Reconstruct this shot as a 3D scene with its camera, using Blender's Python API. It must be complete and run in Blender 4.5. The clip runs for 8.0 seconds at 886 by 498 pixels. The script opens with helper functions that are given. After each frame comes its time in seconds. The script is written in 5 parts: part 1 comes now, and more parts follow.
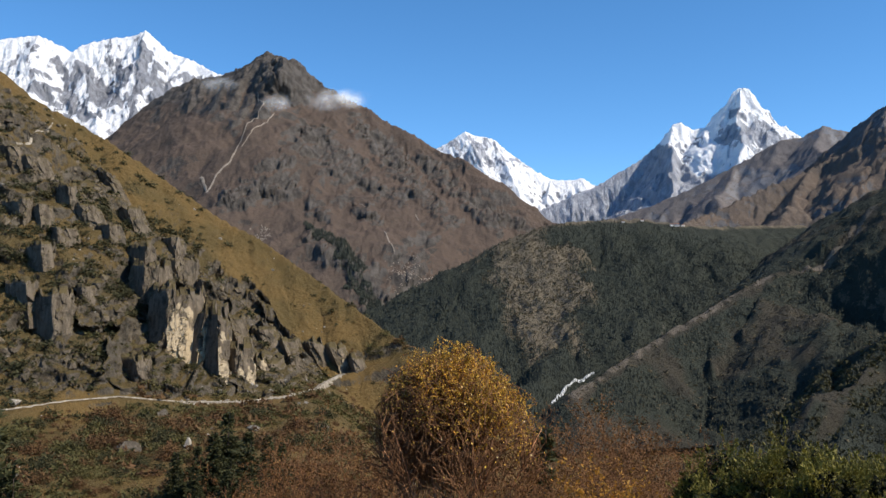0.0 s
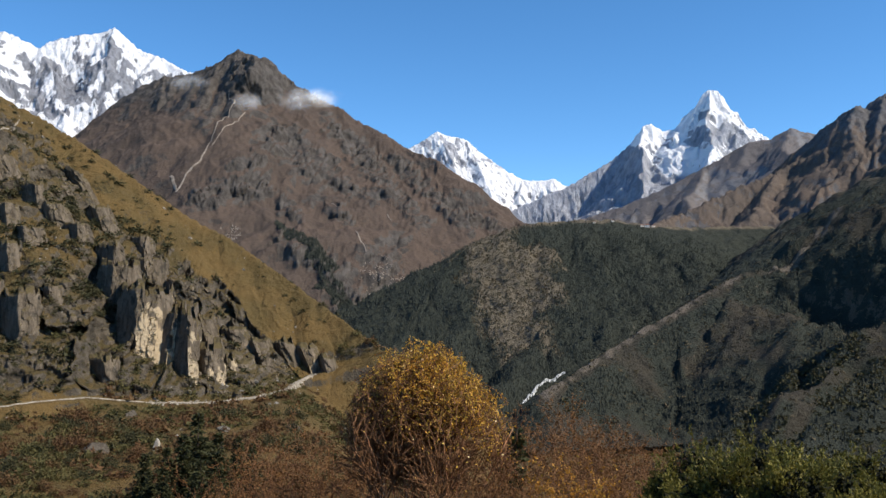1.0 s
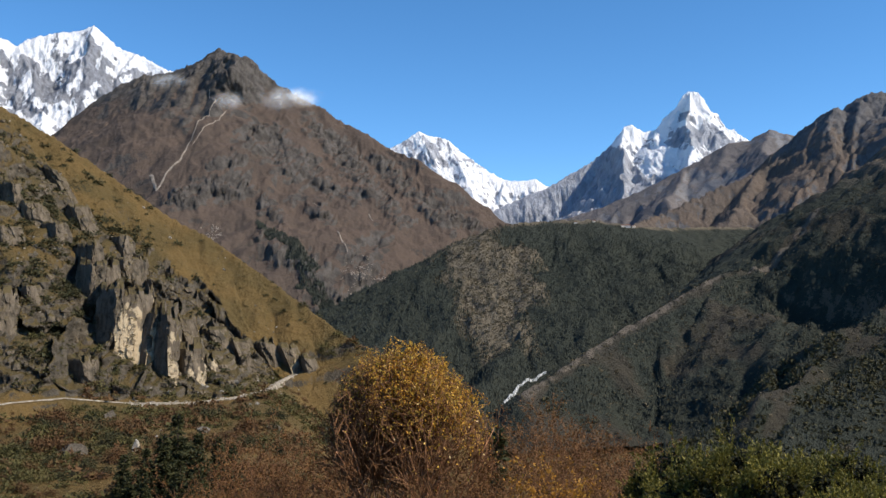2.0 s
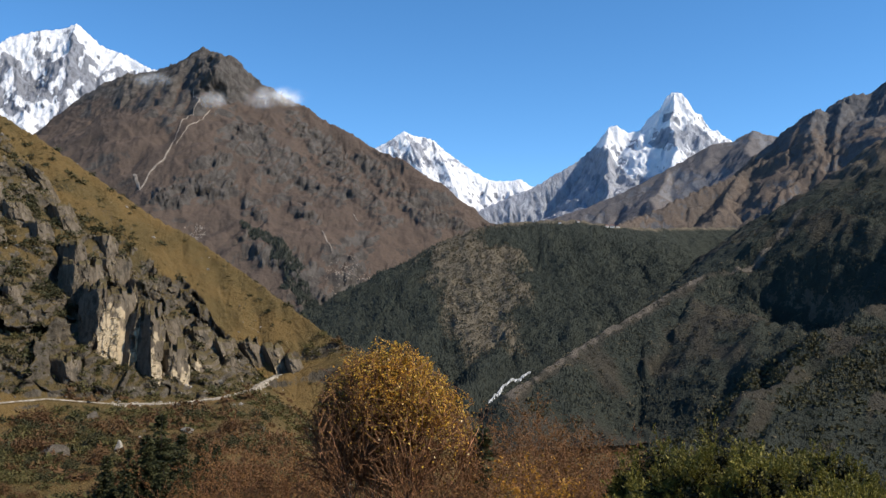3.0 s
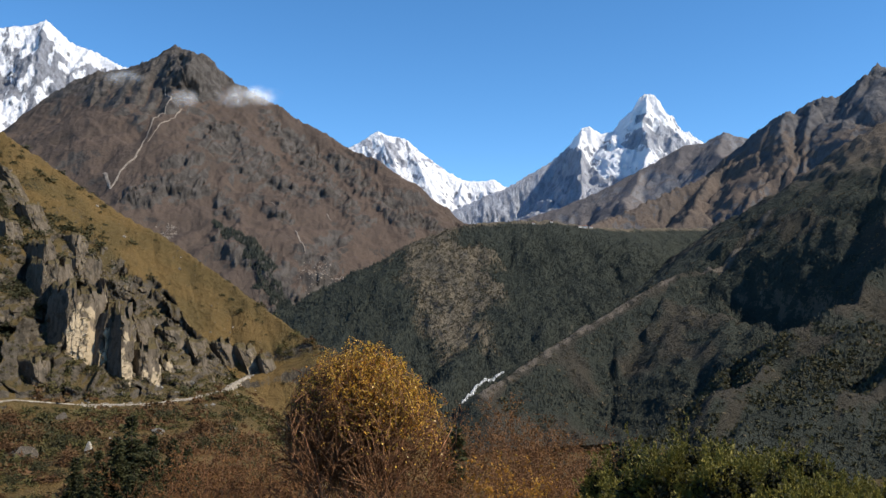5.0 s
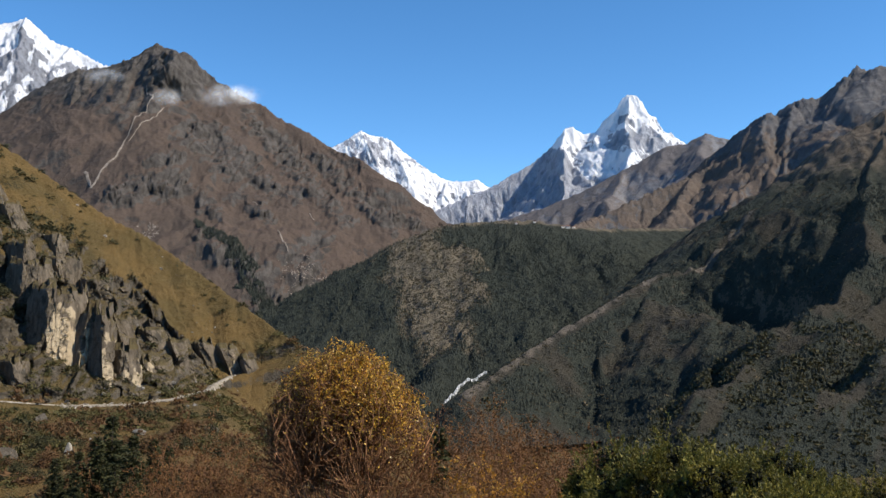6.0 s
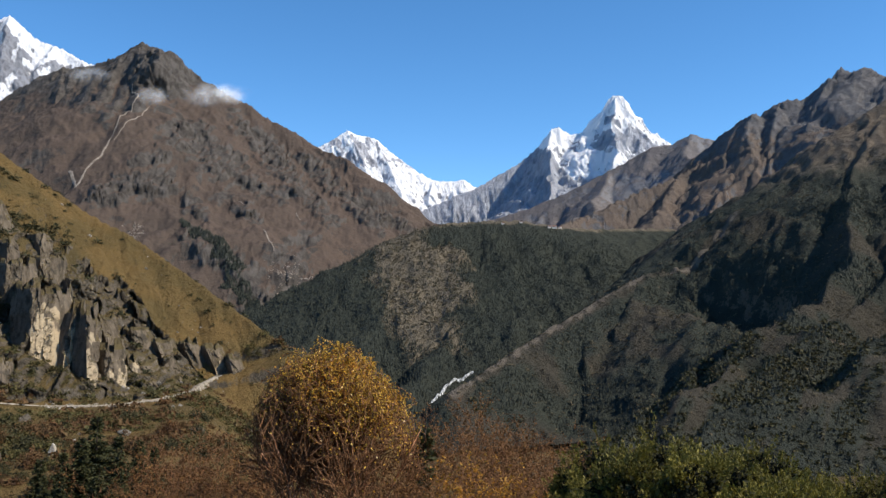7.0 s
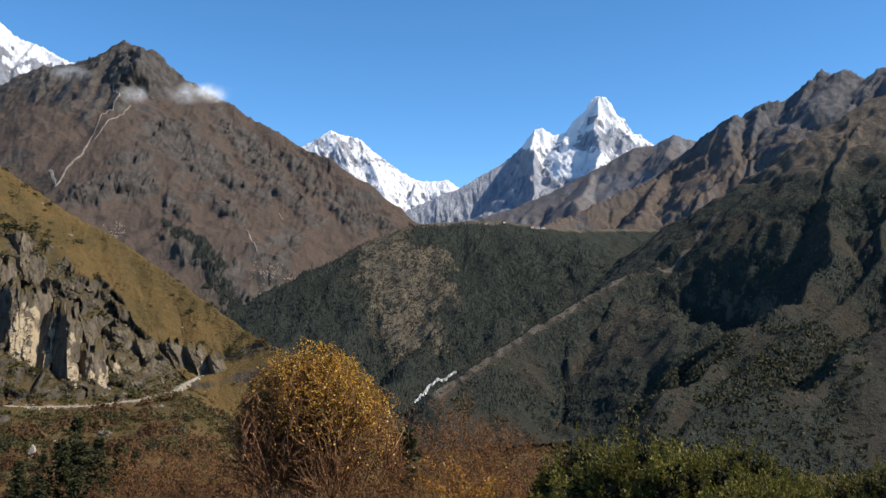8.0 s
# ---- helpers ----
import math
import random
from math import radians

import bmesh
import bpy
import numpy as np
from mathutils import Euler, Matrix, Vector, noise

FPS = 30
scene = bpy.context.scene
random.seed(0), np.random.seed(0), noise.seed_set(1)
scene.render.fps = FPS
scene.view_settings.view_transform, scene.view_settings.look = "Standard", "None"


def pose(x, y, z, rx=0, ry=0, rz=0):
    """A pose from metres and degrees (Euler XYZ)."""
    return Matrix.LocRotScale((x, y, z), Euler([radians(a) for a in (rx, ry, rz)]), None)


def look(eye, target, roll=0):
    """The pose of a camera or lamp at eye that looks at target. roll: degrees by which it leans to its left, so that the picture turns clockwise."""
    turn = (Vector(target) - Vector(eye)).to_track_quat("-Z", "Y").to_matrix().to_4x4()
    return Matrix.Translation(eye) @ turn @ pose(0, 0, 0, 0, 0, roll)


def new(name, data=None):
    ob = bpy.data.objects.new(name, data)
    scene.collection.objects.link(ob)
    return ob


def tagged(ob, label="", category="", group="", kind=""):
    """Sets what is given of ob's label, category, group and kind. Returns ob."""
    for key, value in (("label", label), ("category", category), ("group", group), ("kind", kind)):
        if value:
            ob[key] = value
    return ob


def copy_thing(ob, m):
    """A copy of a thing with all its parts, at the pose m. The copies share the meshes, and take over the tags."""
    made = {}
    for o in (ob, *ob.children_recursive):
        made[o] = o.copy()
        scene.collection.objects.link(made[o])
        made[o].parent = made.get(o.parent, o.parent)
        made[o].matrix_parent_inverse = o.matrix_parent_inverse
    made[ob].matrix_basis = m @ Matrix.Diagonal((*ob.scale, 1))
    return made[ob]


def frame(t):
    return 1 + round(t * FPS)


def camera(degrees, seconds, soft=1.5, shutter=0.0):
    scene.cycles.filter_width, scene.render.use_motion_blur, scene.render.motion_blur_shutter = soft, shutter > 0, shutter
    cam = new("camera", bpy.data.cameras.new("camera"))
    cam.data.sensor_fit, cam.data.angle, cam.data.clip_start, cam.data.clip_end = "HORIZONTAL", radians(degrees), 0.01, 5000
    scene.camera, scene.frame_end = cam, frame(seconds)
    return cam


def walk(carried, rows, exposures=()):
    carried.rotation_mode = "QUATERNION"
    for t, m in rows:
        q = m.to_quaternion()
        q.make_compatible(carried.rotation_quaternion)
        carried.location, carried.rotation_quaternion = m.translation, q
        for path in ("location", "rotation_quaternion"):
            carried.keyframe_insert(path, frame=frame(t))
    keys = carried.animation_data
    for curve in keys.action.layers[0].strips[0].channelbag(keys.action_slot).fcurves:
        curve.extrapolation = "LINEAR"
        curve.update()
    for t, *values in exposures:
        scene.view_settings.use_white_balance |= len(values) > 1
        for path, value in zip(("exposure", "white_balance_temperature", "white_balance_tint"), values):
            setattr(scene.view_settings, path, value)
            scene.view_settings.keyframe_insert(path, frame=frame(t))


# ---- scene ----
from mathutils.bvhtree import BVHTree

cam = camera(52.4, 8.0, soft=1.5)
EYE = 1.6
PITCH, ROLL = 3.87, 0.0
TURNS = [(0.0, 0.0), (0.5, -1.04), (1.0, -1.795), (1.5, -2.42), (3.0, -3.936), (3.5, -4.365), (4.0, -4.728),
         (4.5, -5.123), (6.0, -6.692), (6.5, -7.147), (7.0, -7.544), (7.5, -8.054), (8.0, -8.61)]
walk(cam, [(t, pose(0, 0, EYE, 90 + PITCH, ROLL, yaw)) for t, yaw in TURNS])

# ---- sky and sun ----
SUN_AZ, SUN_EL = radians(111), radians(43)   # clockwise from the first view's heading, above the horizon
sky_world = bpy.data.worlds.new("sky")
scene.world = sky_world
sky_world.use_nodes = True
sky = sky_world.node_tree.nodes.new("ShaderNodeTexSky")
sky.sky_type, sky.sun_disc = "NISHITA", False
sky.sun_elevation, sky.sun_rotation = SUN_EL, SUN_AZ
sky.altitude, sky.air_density, sky.dust_density, sky.ozone_density = 3800, 1.0, 0.0, 3.0
background = sky_world.node_tree.nodes["Background"]
background.inputs["Strength"].default_value = 0.115
rich = sky_world.node_tree.nodes.new("ShaderNodeHueSaturation")   # the clear blue of thin mountain air
rich.inputs["Saturation"].default_value = 1.2
rich.inputs["Hue"].default_value = 0.4955
sky_world.node_tree.links.new(sky.outputs[0], rich.inputs["Color"])
sky_world.node_tree.links.new(rich.outputs[0], background.inputs["Color"])
sun = new("sun", bpy.data.lights.new("sun", "SUN"))
sun.data.energy, sun.data.angle, sun.data.color = 3.45, radians(0.53), (1.0, 0.90, 0.76)
toward_sun = Vector((math.sin(SUN_AZ) * math.cos(SUN_EL), math.cos(SUN_AZ) * math.cos(SUN_EL), math.sin(SUN_EL)))
sun.matrix_world = look((0, 0, 300), Vector((0, 0, 300)) - toward_sun)
scene.view_settings.exposure = 0.87


# ---- materials ----
class Nodes:
    """Short words for building one node material."""

    def __init__(self, name):
        self.mat = bpy.data.materials.new(name)
        self.mat.use_nodes = True
        self.tree = self.mat.node_tree
        self.shader = self.tree.nodes["Principled BSDF"]
        self.geo = self.add("ShaderNodeNewGeometry")
        self.place = self.geo.outputs["Position"]

    def add(self, kind):
        return self.tree.nodes.new(kind)

    def put(self, value, socket):
        if isinstance(value, bpy.types.NodeSocket):
            self.tree.links.new(value, socket)
        else:
            socket.default_value = value

    def noise(self, scale, detail=6, rough=0.6, stretch=None, kind="ShaderNodeTexNoise"):
        n = self.add(kind)
        n.inputs["Scale"].default_value = scale
        if kind == "ShaderNodeTexNoise":
            n.inputs["Detail"].default_value, n.inputs["Roughness"].default_value = detail, rough
        place = self.place
        if stretch:
            m = self.add("ShaderNodeMapping")
            m.inputs["Scale"].default_value = stretch
            self.put(place, m.inputs["Vector"])
            place = m.outputs[0]
        self.put(place, n.inputs["Vector"])
        return n.outputs[0]

    def ramp(self, value, low, high, a=0.0, b=1.0):
        n = self.add("ShaderNodeMapRange")
        n.interpolation_type = "SMOOTHSTEP"
        self.put(value, n.inputs["Value"])
        for key, v in (("From Min", low), ("From Max", high), ("To Min", a), ("To Max", b)):
            n.inputs[key].default_value = v
        return n.outputs[0]

    def math(self, op, a, b=0.0):
        n = self.add("ShaderNodeMath")
        n.operation = op
        self.put(a, n.inputs[0])
        self.put(b, n.inputs[1])
        return n.outputs[0]

    def mix(self, by, a, b, blend="MIX"):
        n = self.add("ShaderNodeMix")
        n.data_type, n.blend_type = "RGBA", blend
        for value, socket in ((by, n.inputs[0]), (a, n.inputs[6]), (b, n.inputs[7])):
            self.put((*value, 1) if isinstance(value, tuple) else value, socket)
        return n.outputs[2]

    def axis(self, socket, which):
        n = self.add("ShaderNodeSeparateXYZ")
        self.put(socket, n.inputs[0])
        return n.outputs[which]

    def bump(self, height, strength, distance):
        n = self.add("ShaderNodeBump")
        n.inputs["Strength"].default_value, n.inputs["Distance"].default_value = strength, distance
        self.put(height, n.inputs["Height"])
        self.put(n.outputs[0], self.shader.inputs["Normal"])

    def done(self, colour, rough=0.95, spec=0.2):
        self.put((*colour, 1) if isinstance(colour, tuple) else colour, self.shader.inputs["Base Color"])
        self.put(rough, self.shader.inputs["Roughness"])
        self.shader.inputs["Specular IOR Level"].default_value = spec
        return self.mat


def slope_material(name, grass, grass2, rock, rock2, pale, steep, size, wood=None, wood_cover=0.0, patch=1.0, rock_line=None, cover=None, rocky=0.3, relief_strength=0.9, heath=None, tufts=0.7):
    """Mountain ground: two-toned turf, bare rock where it is steep, pale scree and scrub patches. size: metres of the rock's relief."""
    n = Nodes(name)
    up = n.axis(n.geo.outputs["Normal"], 2)
    broad, mid, fine = n.noise(0.3 / size), n.noise(1.6 / size), n.noise(9 / size, 8, 0.7)
    crack = n.noise(2.2 / size, stretch=(1, 1, 0.35), kind="ShaderNodeTexVoronoi")
    turf = n.mix(n.ramp(broad, 0.38, 0.62), grass, grass2)
    turf = n.mix(n.ramp(fine, 0.35, 0.7, 0, 0.6), turf, tuple(c * 0.5 for c in grass), "MIX")
    stone = n.mix(n.ramp(mid, 0.35, 0.65), rock, rock2)
    stone = n.mix(n.ramp(fine, 0.55, 0.75, 0, 0.7), stone, pale)
    stone = n.mix(n.ramp(crack, 0.0, 0.25, 0.55, 0.0), stone, tuple(c * 0.35 for c in rock))
    bare = n.math("ADD", up, n.math("MULTIPLY", n.math("SUBTRACT", mid, 0.5), 0.9 * patch))
    bare = n.math("ADD", bare, n.math("MULTIPLY", n.math("SUBTRACT", fine, 0.5), 0.5))
    land = n.add("ShaderNodeAttribute")
    land.attribute_name = "cover"
    if cover == "rock":
        bare = n.math("SUBTRACT", bare, n.math("MULTIPLY", land.outputs["Fac"], rocky))
        if heath:   # low heath between the rocks
            turf = n.mix(n.math("MULTIPLY", land.outputs["Fac"], n.ramp(mid, 0.3, 0.6, 0.35, 0.95)), turf, heath)
    if cover == "open":
        # forest floor between the trees, its green pulled towards blue as valley haze
        turf = n.mix(n.ramp(land.outputs["Fac"], 0.3, 0.8), (0.036, 0.041, 0.033), turf)
        # above 1 the bare crest turns pale: sunlight on it, put into the colour
        turf = n.mix(n.ramp(n.math("ADD", land.outputs["Fac"], n.math("SUBTRACT", mid, 0.5)), 1.05, 1.75, 0, 0.55), turf, pale)
    turfed = n.ramp(bare, steep - 0.05, steep + 0.05)
    if rock_line:   # bare summits above a ragged line
        edge = n.math("ADD", n.axis(n.place, 2), n.math("MULTIPLY", n.math("SUBTRACT", mid, 0.5), rock_line[1] * 4))
        turfed = n.math("MULTIPLY", turfed, n.ramp(edge, rock_line[0] - 40, rock_line[0] + 40, 1, 0))
    colour = n.mix(turfed, stone, turf)
    if wood:
        grown = n.math("ADD", n.noise(0.16 / size), n.math("MULTIPLY", n.math("SUBTRACT", fine, 0.5), 0.5))
        colour = n.mix(n.ramp(grown, 0.62 - wood_cover, 0.70 - wood_cover), colour, wood)
    if cover == "rock":   # small dark tufts and cracks
        grit = n.noise(24 / size, 5, 0.7)
        colour = n.mix(n.ramp(grit, 0.53, 0.66, 0, tufts), colour, tuple(c * 0.28 for c in grass))
        colour = n.mix(n.ramp(n.noise(31 / size, 3, 0.6), 0.60, 0.70, 0, 0.7 * tufts), colour, pale)
    relief = n.math("ADD", n.math("MULTIPLY", mid, 1.0), n.math("MULTIPLY", fine, 0.5))
    n.bump(relief, relief_strength, size * 0.35)
    return n.done(colour, 0.95, 0.1)


def snow_material(name, snow_line, steep, size, rock=(0.13, 0.13, 0.15), bare_west=None, shade=(0.60, 0.63, 0.69)):
    """Snow on all that is not too steep, above a ragged line; grey rock elsewhere."""
    n = Nodes(name)
    up, height = n.axis(n.geo.outputs["Normal"], 2), n.axis(n.place, 2)
    broad, mid, fine = n.noise(0.5 / size), n.noise(2.6 / size, 8, 0.68, stretch=(1, 1, 0.22)), n.noise(9 / size, 8, 0.7, stretch=(1, 1, 0.5))
    stone = n.mix(n.ramp(mid, 0.35, 0.65), rock, tuple(c * 1.6 for c in rock))
    stone = n.mix(n.ramp(fine, 0.5, 0.8, 0, 0.5), stone, tuple(c * 2.4 for c in rock))
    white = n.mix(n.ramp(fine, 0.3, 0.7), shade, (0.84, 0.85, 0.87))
    hold = n.math("ADD", up, n.math("MULTIPLY", n.math("SUBTRACT", mid, 0.5), 0.34))
    hold = n.math("ADD", hold, n.math("MULTIPLY", n.math("SUBTRACT", fine, 0.5), 0.22))
    hold = n.math("ADD", hold, n.ramp(height, 750, 1100, 0.0, 0.16))
    land = n.add("ShaderNodeAttribute")
    land.attribute_name = "cover"
    ribbed = n.math("ADD", land.outputs["Fac"], n.math("MULTIPLY", n.math("SUBTRACT", mid, 0.5), 0.9))
    ribbed = n.math("ADD", ribbed, n.math("MULTIPLY", n.math("SUBTRACT", fine, 0.5), 0.6))
    lie = n.math("MULTIPLY", n.ramp(hold, steep - 0.05, steep + 0.05), n.ramp(ribbed, 0.48, 0.64, 1, 0))
    edge = n.math("ADD", height, n.math("MULTIPLY", n.math("SUBTRACT", broad, 0.5), snow_line[1] * 2.5))
    if bare_west:   # a flank to the west that keeps no snow
        west = n.math("MULTIPLY", n.math("MAXIMUM", n.math("SUBTRACT", bare_west[0], n.axis(n.place, 0)), 0.0), bare_west[1])
        edge = n.math("SUBTRACT", edge, west)
    lie = n.math("MULTIPLY", lie, n.ramp(edge, snow_line[0] - 12, snow_line[0] + 12))
    n.bump(n.math("ADD", mid, n.math("MULTIPLY", fine, 0.5)), 0.8, size * 0.3)
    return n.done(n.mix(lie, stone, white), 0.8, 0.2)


def plant_material(name, tones, through_light=0.35, rough=0.6, scale=0.7):
    """Leaves: each island of its own tone, some light passing through."""
    n = Nodes(name)
    r = n.geo.outputs["Random Per Island"]
    ramp = n.add("ShaderNodeValToRGB")
    ramp.color_ramp.interpolation = "LINEAR"
    while len(ramp.color_ramp.elements) < len(tones):
        ramp.color_ramp.elements.new(0.5)
    for i, tone in enumerate(tones):
        ramp.color_ramp.elements[i].position = i / max(1, len(tones) - 1)
        ramp.color_ramp.elements[i].color = (*tone, 1)
    n.put(n.math("ADD", n.math("MULTIPLY", r, 0.6), n.ramp(n.noise(scale, 3), 0.3, 0.7, 0, 0.4)), ramp.inputs[0])
    n.done(ramp.outputs[0], rough, 0.25)
    if through_light:
        thin = n.add("ShaderNodeBsdfTranslucent")
        n.put(ramp.outputs[0], thin.inputs["Color"])
        both = n.add("ShaderNodeMixShader")
        both.inputs[0].default_value = through_light
        n.put(n.shader.outputs[0], both.inputs[1])
        n.put(thin.outputs[0], both.inputs[2])
        n.put(both.outputs[0], n.tree.nodes["Material Output"].inputs[0])
    return n.mat


def bark_material(name, a, b, scale=18):
    n = Nodes(name)
    grain = n.noise(scale, 5, 0.65, stretch=(1, 1, 0.25))
    n.bump(grain, 0.5, 0.01)
    return n.done(n.mix(n.ramp(grain, 0.35, 0.65), a, b), 0.85, 0.2)


M_GROUND = slope_material("dry_hill_turf", (0.10, 0.072, 0.03), (0.075, 0.058, 0.028), (0.13, 0.12, 0.11), (0.2, 0.19, 0.17), (0.34, 0.31, 0.27), 0.35, 6)
M_HILL = slope_material("ochre_grass_slope", (0.164, 0.107, 0.040), (0.112, 0.082, 0.033), (0.056, 0.048, 0.037), (0.118, 0.101, 0.078), (0.32, 0.26, 0.18), 0.56, 6, (0.035, 0.034, 0.018), -0.03, 0.5, cover="rock", rocky=0.16, heath=(0.078, 0.062, 0.029))
M_BROWN = slope_material("brown_mountain", (0.099, 0.074, 0.059), (0.080, 0.062, 0.051), (0.047, 0.042, 0.038), (0.090, 0.082, 0.075), (0.17, 0.152, 0.135), 0.50, 40, (0.05, 0.045, 0.035), -0.05, 0.8, rock_line=(625, 50), cover="rock", rocky=0.36, relief_strength=0.45, tufts=0.25)
# valley haze painted into these two turfs: less red, more blue
M_MID = slope_material("wooded_hill", (0.168, 0.140, 0.100), (0.130, 0.112, 0.084), (0.085, 0.078, 0.066), (0.13, 0.12, 0.106), (0.26, 0.24, 0.2), 0.42, 30, cover="open")
M_RIGHT = slope_material("dark_valley_side", (0.060, 0.054, 0.042), (0.047, 0.045, 0.036), (0.105, 0.083, 0.062), (0.150, 0.122, 0.094), (0.19, 0.16, 0.13), 0.40, 30, rock_line=(225, 22), cover="open")
# distance haze is painted into these five: paler turf, paler and bluer rock
M_CRAGS = slope_material("brown_crags", (0.145, 0.113, 0.091), (0.118, 0.098, 0.083), (0.088, 0.087, 0.091), (0.125, 0.123, 0.127), (0.20, 0.19, 0.18), 0.46, 45, (0.06, 0.058, 0.048), 0.0, rock_line=(470, 80), cover="rock", relief_strength=0.55)
M_BACK = slope_material("hazed_grey_ridge", (0.17, 0.152, 0.147), (0.15, 0.139, 0.138), (0.155, 0.157, 0.168), (0.195, 0.198, 0.21), (0.22, 0.22, 0.225), 0.50, 60, cover="rock", relief_strength=0.5)
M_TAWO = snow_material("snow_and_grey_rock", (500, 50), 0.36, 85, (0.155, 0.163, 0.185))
M_AMA = snow_material("ice_and_hazed_rock", (575, 50), 0.33, 70, (0.23, 0.243, 0.275), (1090, 3.0), (0.76, 0.78, 0.82))
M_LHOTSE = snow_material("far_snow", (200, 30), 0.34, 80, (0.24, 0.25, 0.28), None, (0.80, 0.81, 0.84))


# ---- terrain arithmetic ----
def lattice(x, y, seed):
    """Gradient noise in the plane, about -0.7 to 0.7."""
    xi, yi = np.floor(x).astype(np.int64), np.floor(y).astype(np.int64)
    u, v = x - xi, y - yi

    def corner(i, j):
        h = (xi + i) * 374761393 + (yi + j) * 668265263 + seed * 974634541
        h = (h ^ (h >> 13)) * 1274126177
        a = ((h ^ (h >> 16)) & 65535) * (2 * np.pi / 65536)
        return np.cos(a) * (u - i) + np.sin(a) * (v - j)

    su, sv = u * u * u * (u * (6 * u - 15) + 10), v * v * v * (v * (6 * v - 15) + 10)
    a, b = corner(0, 0), corner(0, 1)
    a = a + su * (corner(1, 0) - a)
    b = b + su * (corner(1, 1) - b)
    return a + sv * (b - a)


def fractal(x, y, octaves, seed, ridged=False, gain=0.5):
    total, amp = 0.0, 1.0
    for k in range(octaves):
        n = lattice(x * 2.03 ** k, y * 2.03 ** k, seed + k)
        total = total + amp * (0.35 - 1.4 * np.abs(n) if ridged else n)
        amp *= gain
    return total


def crest_field(x, y, line, fall):
    """Height of the plain slopes under one crest line, with the distance from it and the run along it."""
    z, d_at, s_at, run = np.full(x.shape, -1e9), np.zeros(x.shape), np.zeros(x.shape), 0.0
    for (ax, ay, az), (bx, by, bz) in zip(line, line[1:]):
        length = math.hypot(bx - ax, by - ay)
        f = np.clip(((x - ax) * (bx - ax) + (y - ay) * (by - ay)) / length ** 2, 0, 1)
        d = np.hypot(x - ax - f * (bx - ax), y - ay - f * (by - ay))
        h = az + f * (bz - az) - fall[1] * d - (fall[0] - fall[1]) * fall[2] * (1 - np.exp(-d / fall[2]))
        better = h > z
        z, d_at, s_at = np.where(better, h, z), np.where(better, d, d_at), np.where(better, run + f * length, s_at)
        run += length
    return z, d_at, s_at


def ridge_height(x, y, ridges, fall, gully, rough, crest, seed, gentle=None):
    """Height over (x, y) of a mountain whose crests are the given lines. fall: slope at the crest, slope far below, metres between;
    gully: depth and spacing of the runnels down its sides; rough, crest: height and size of its broken relief and of its jagged crest."""
    near = np.min([np.hypot(x - px, y - py) for px, py, _ in ridges[0]], axis=0)
    amount = 0.6 * gully[1] * np.clip(near / (2 * gully[1]) - 0.3, 0, 1)
    wx = x + amount * fractal(x / gully[1] / 2.5, y / gully[1] / 2.5, 3, seed + 50)
    wy = y + amount * fractal(x / gully[1] / 2.5, y / gully[1] / 2.5, 3, seed + 60)
    best, best_d = np.full(x.shape, -1e9), np.zeros(x.shape)
    for k, line in enumerate(ridges):
        z, d, run = crest_field(wx, wy, line, fall if k == 0 or gentle is None else gentle)
        reach = np.clip(d / (gully[1] * 1.5), 0, 1)
        z = z + gully[0] * reach * fractal(run / gully[1] + k * 17, d / (gully[1] * 4), 4, seed + k, True)
        better = z > best
        best, best_d = np.where(better, z, best), np.where(better, d, best_d)
    reach = np.clip(best_d / (rough[1] * 1.2), 0, 1)
    top = np.exp(-best_d / (crest[1] * 4))
    return (best + rough[0] * reach * fractal(x / rough[1], y / rough[1], 6, seed + 90, True, 0.55)
            + crest[0] * top * fractal(x / crest[1], y / crest[1], 4, seed + 95, True, 0.6))


def cells(x, y, seed):
    """Broken blocks: a random level for each cell of the plane, and how near its edge is."""
    xi, yi = np.floor(x).astype(np.int64), np.floor(y).astype(np.int64)
    first, second, level = np.full(x.shape, 9.0), np.full(x.shape, 9.0), np.zeros(x.shape)
    for i in (-1, 0, 1):
        for j in (-1, 0, 1):
            h = (xi + i) * 374761393 + (yi + j) * 668265263 + seed * 974634541
            h = (h ^ (h >> 13)) * 1274126177
            h = h ^ (h >> 16)
            d = np.hypot(xi + i + (h & 1023) / 1023.0 - x, yi + j + ((h >> 10) & 1023) / 1023.0 - y)
            closer = d < first
            second = np.where(closer, first, np.minimum(second, d))
            level = np.where(closer, ((h >> 20) & 1023) / 1023.0, level)
            first = np.minimum(first, d)
    return level, second - first


TAWO = [
    [(-2219, 3328, 932), (-1976, 3420, 991), (-1801, 3459, 1040), (-1713, 3504, 1077), (-1624, 3546, 1103), (-1555, 3555, 1069), (-1496, 3580, 1044), (-1469, 3613, 1086), (-1365, 3653, 1122), (-1282, 3683, 1141), (-1244, 3696, 1167), (-1147, 3707, 1081), (-1039, 3707, 1038), (-966, 3675, 993), (-825, 3658, 929)],
    [(-1496, 3580, 1044), (-1368, 3384, 882), (-1264, 3210, 733), (-1146, 2988, 586)],
    [(-1244, 3696, 1167), (-1187, 3451, 944), (-1138, 3257, 764), (-1087, 3063, 601)],
    [(-1624, 3546, 1103), (-1531, 3313, 906), (-1439, 3080, 723)],
    [(-1072, 3698, 1047), (-1076, 3488, 886), (-1019, 3244, 719)],
    [(-1976, 3420, 991), (-1789, 3008, 706)],
]
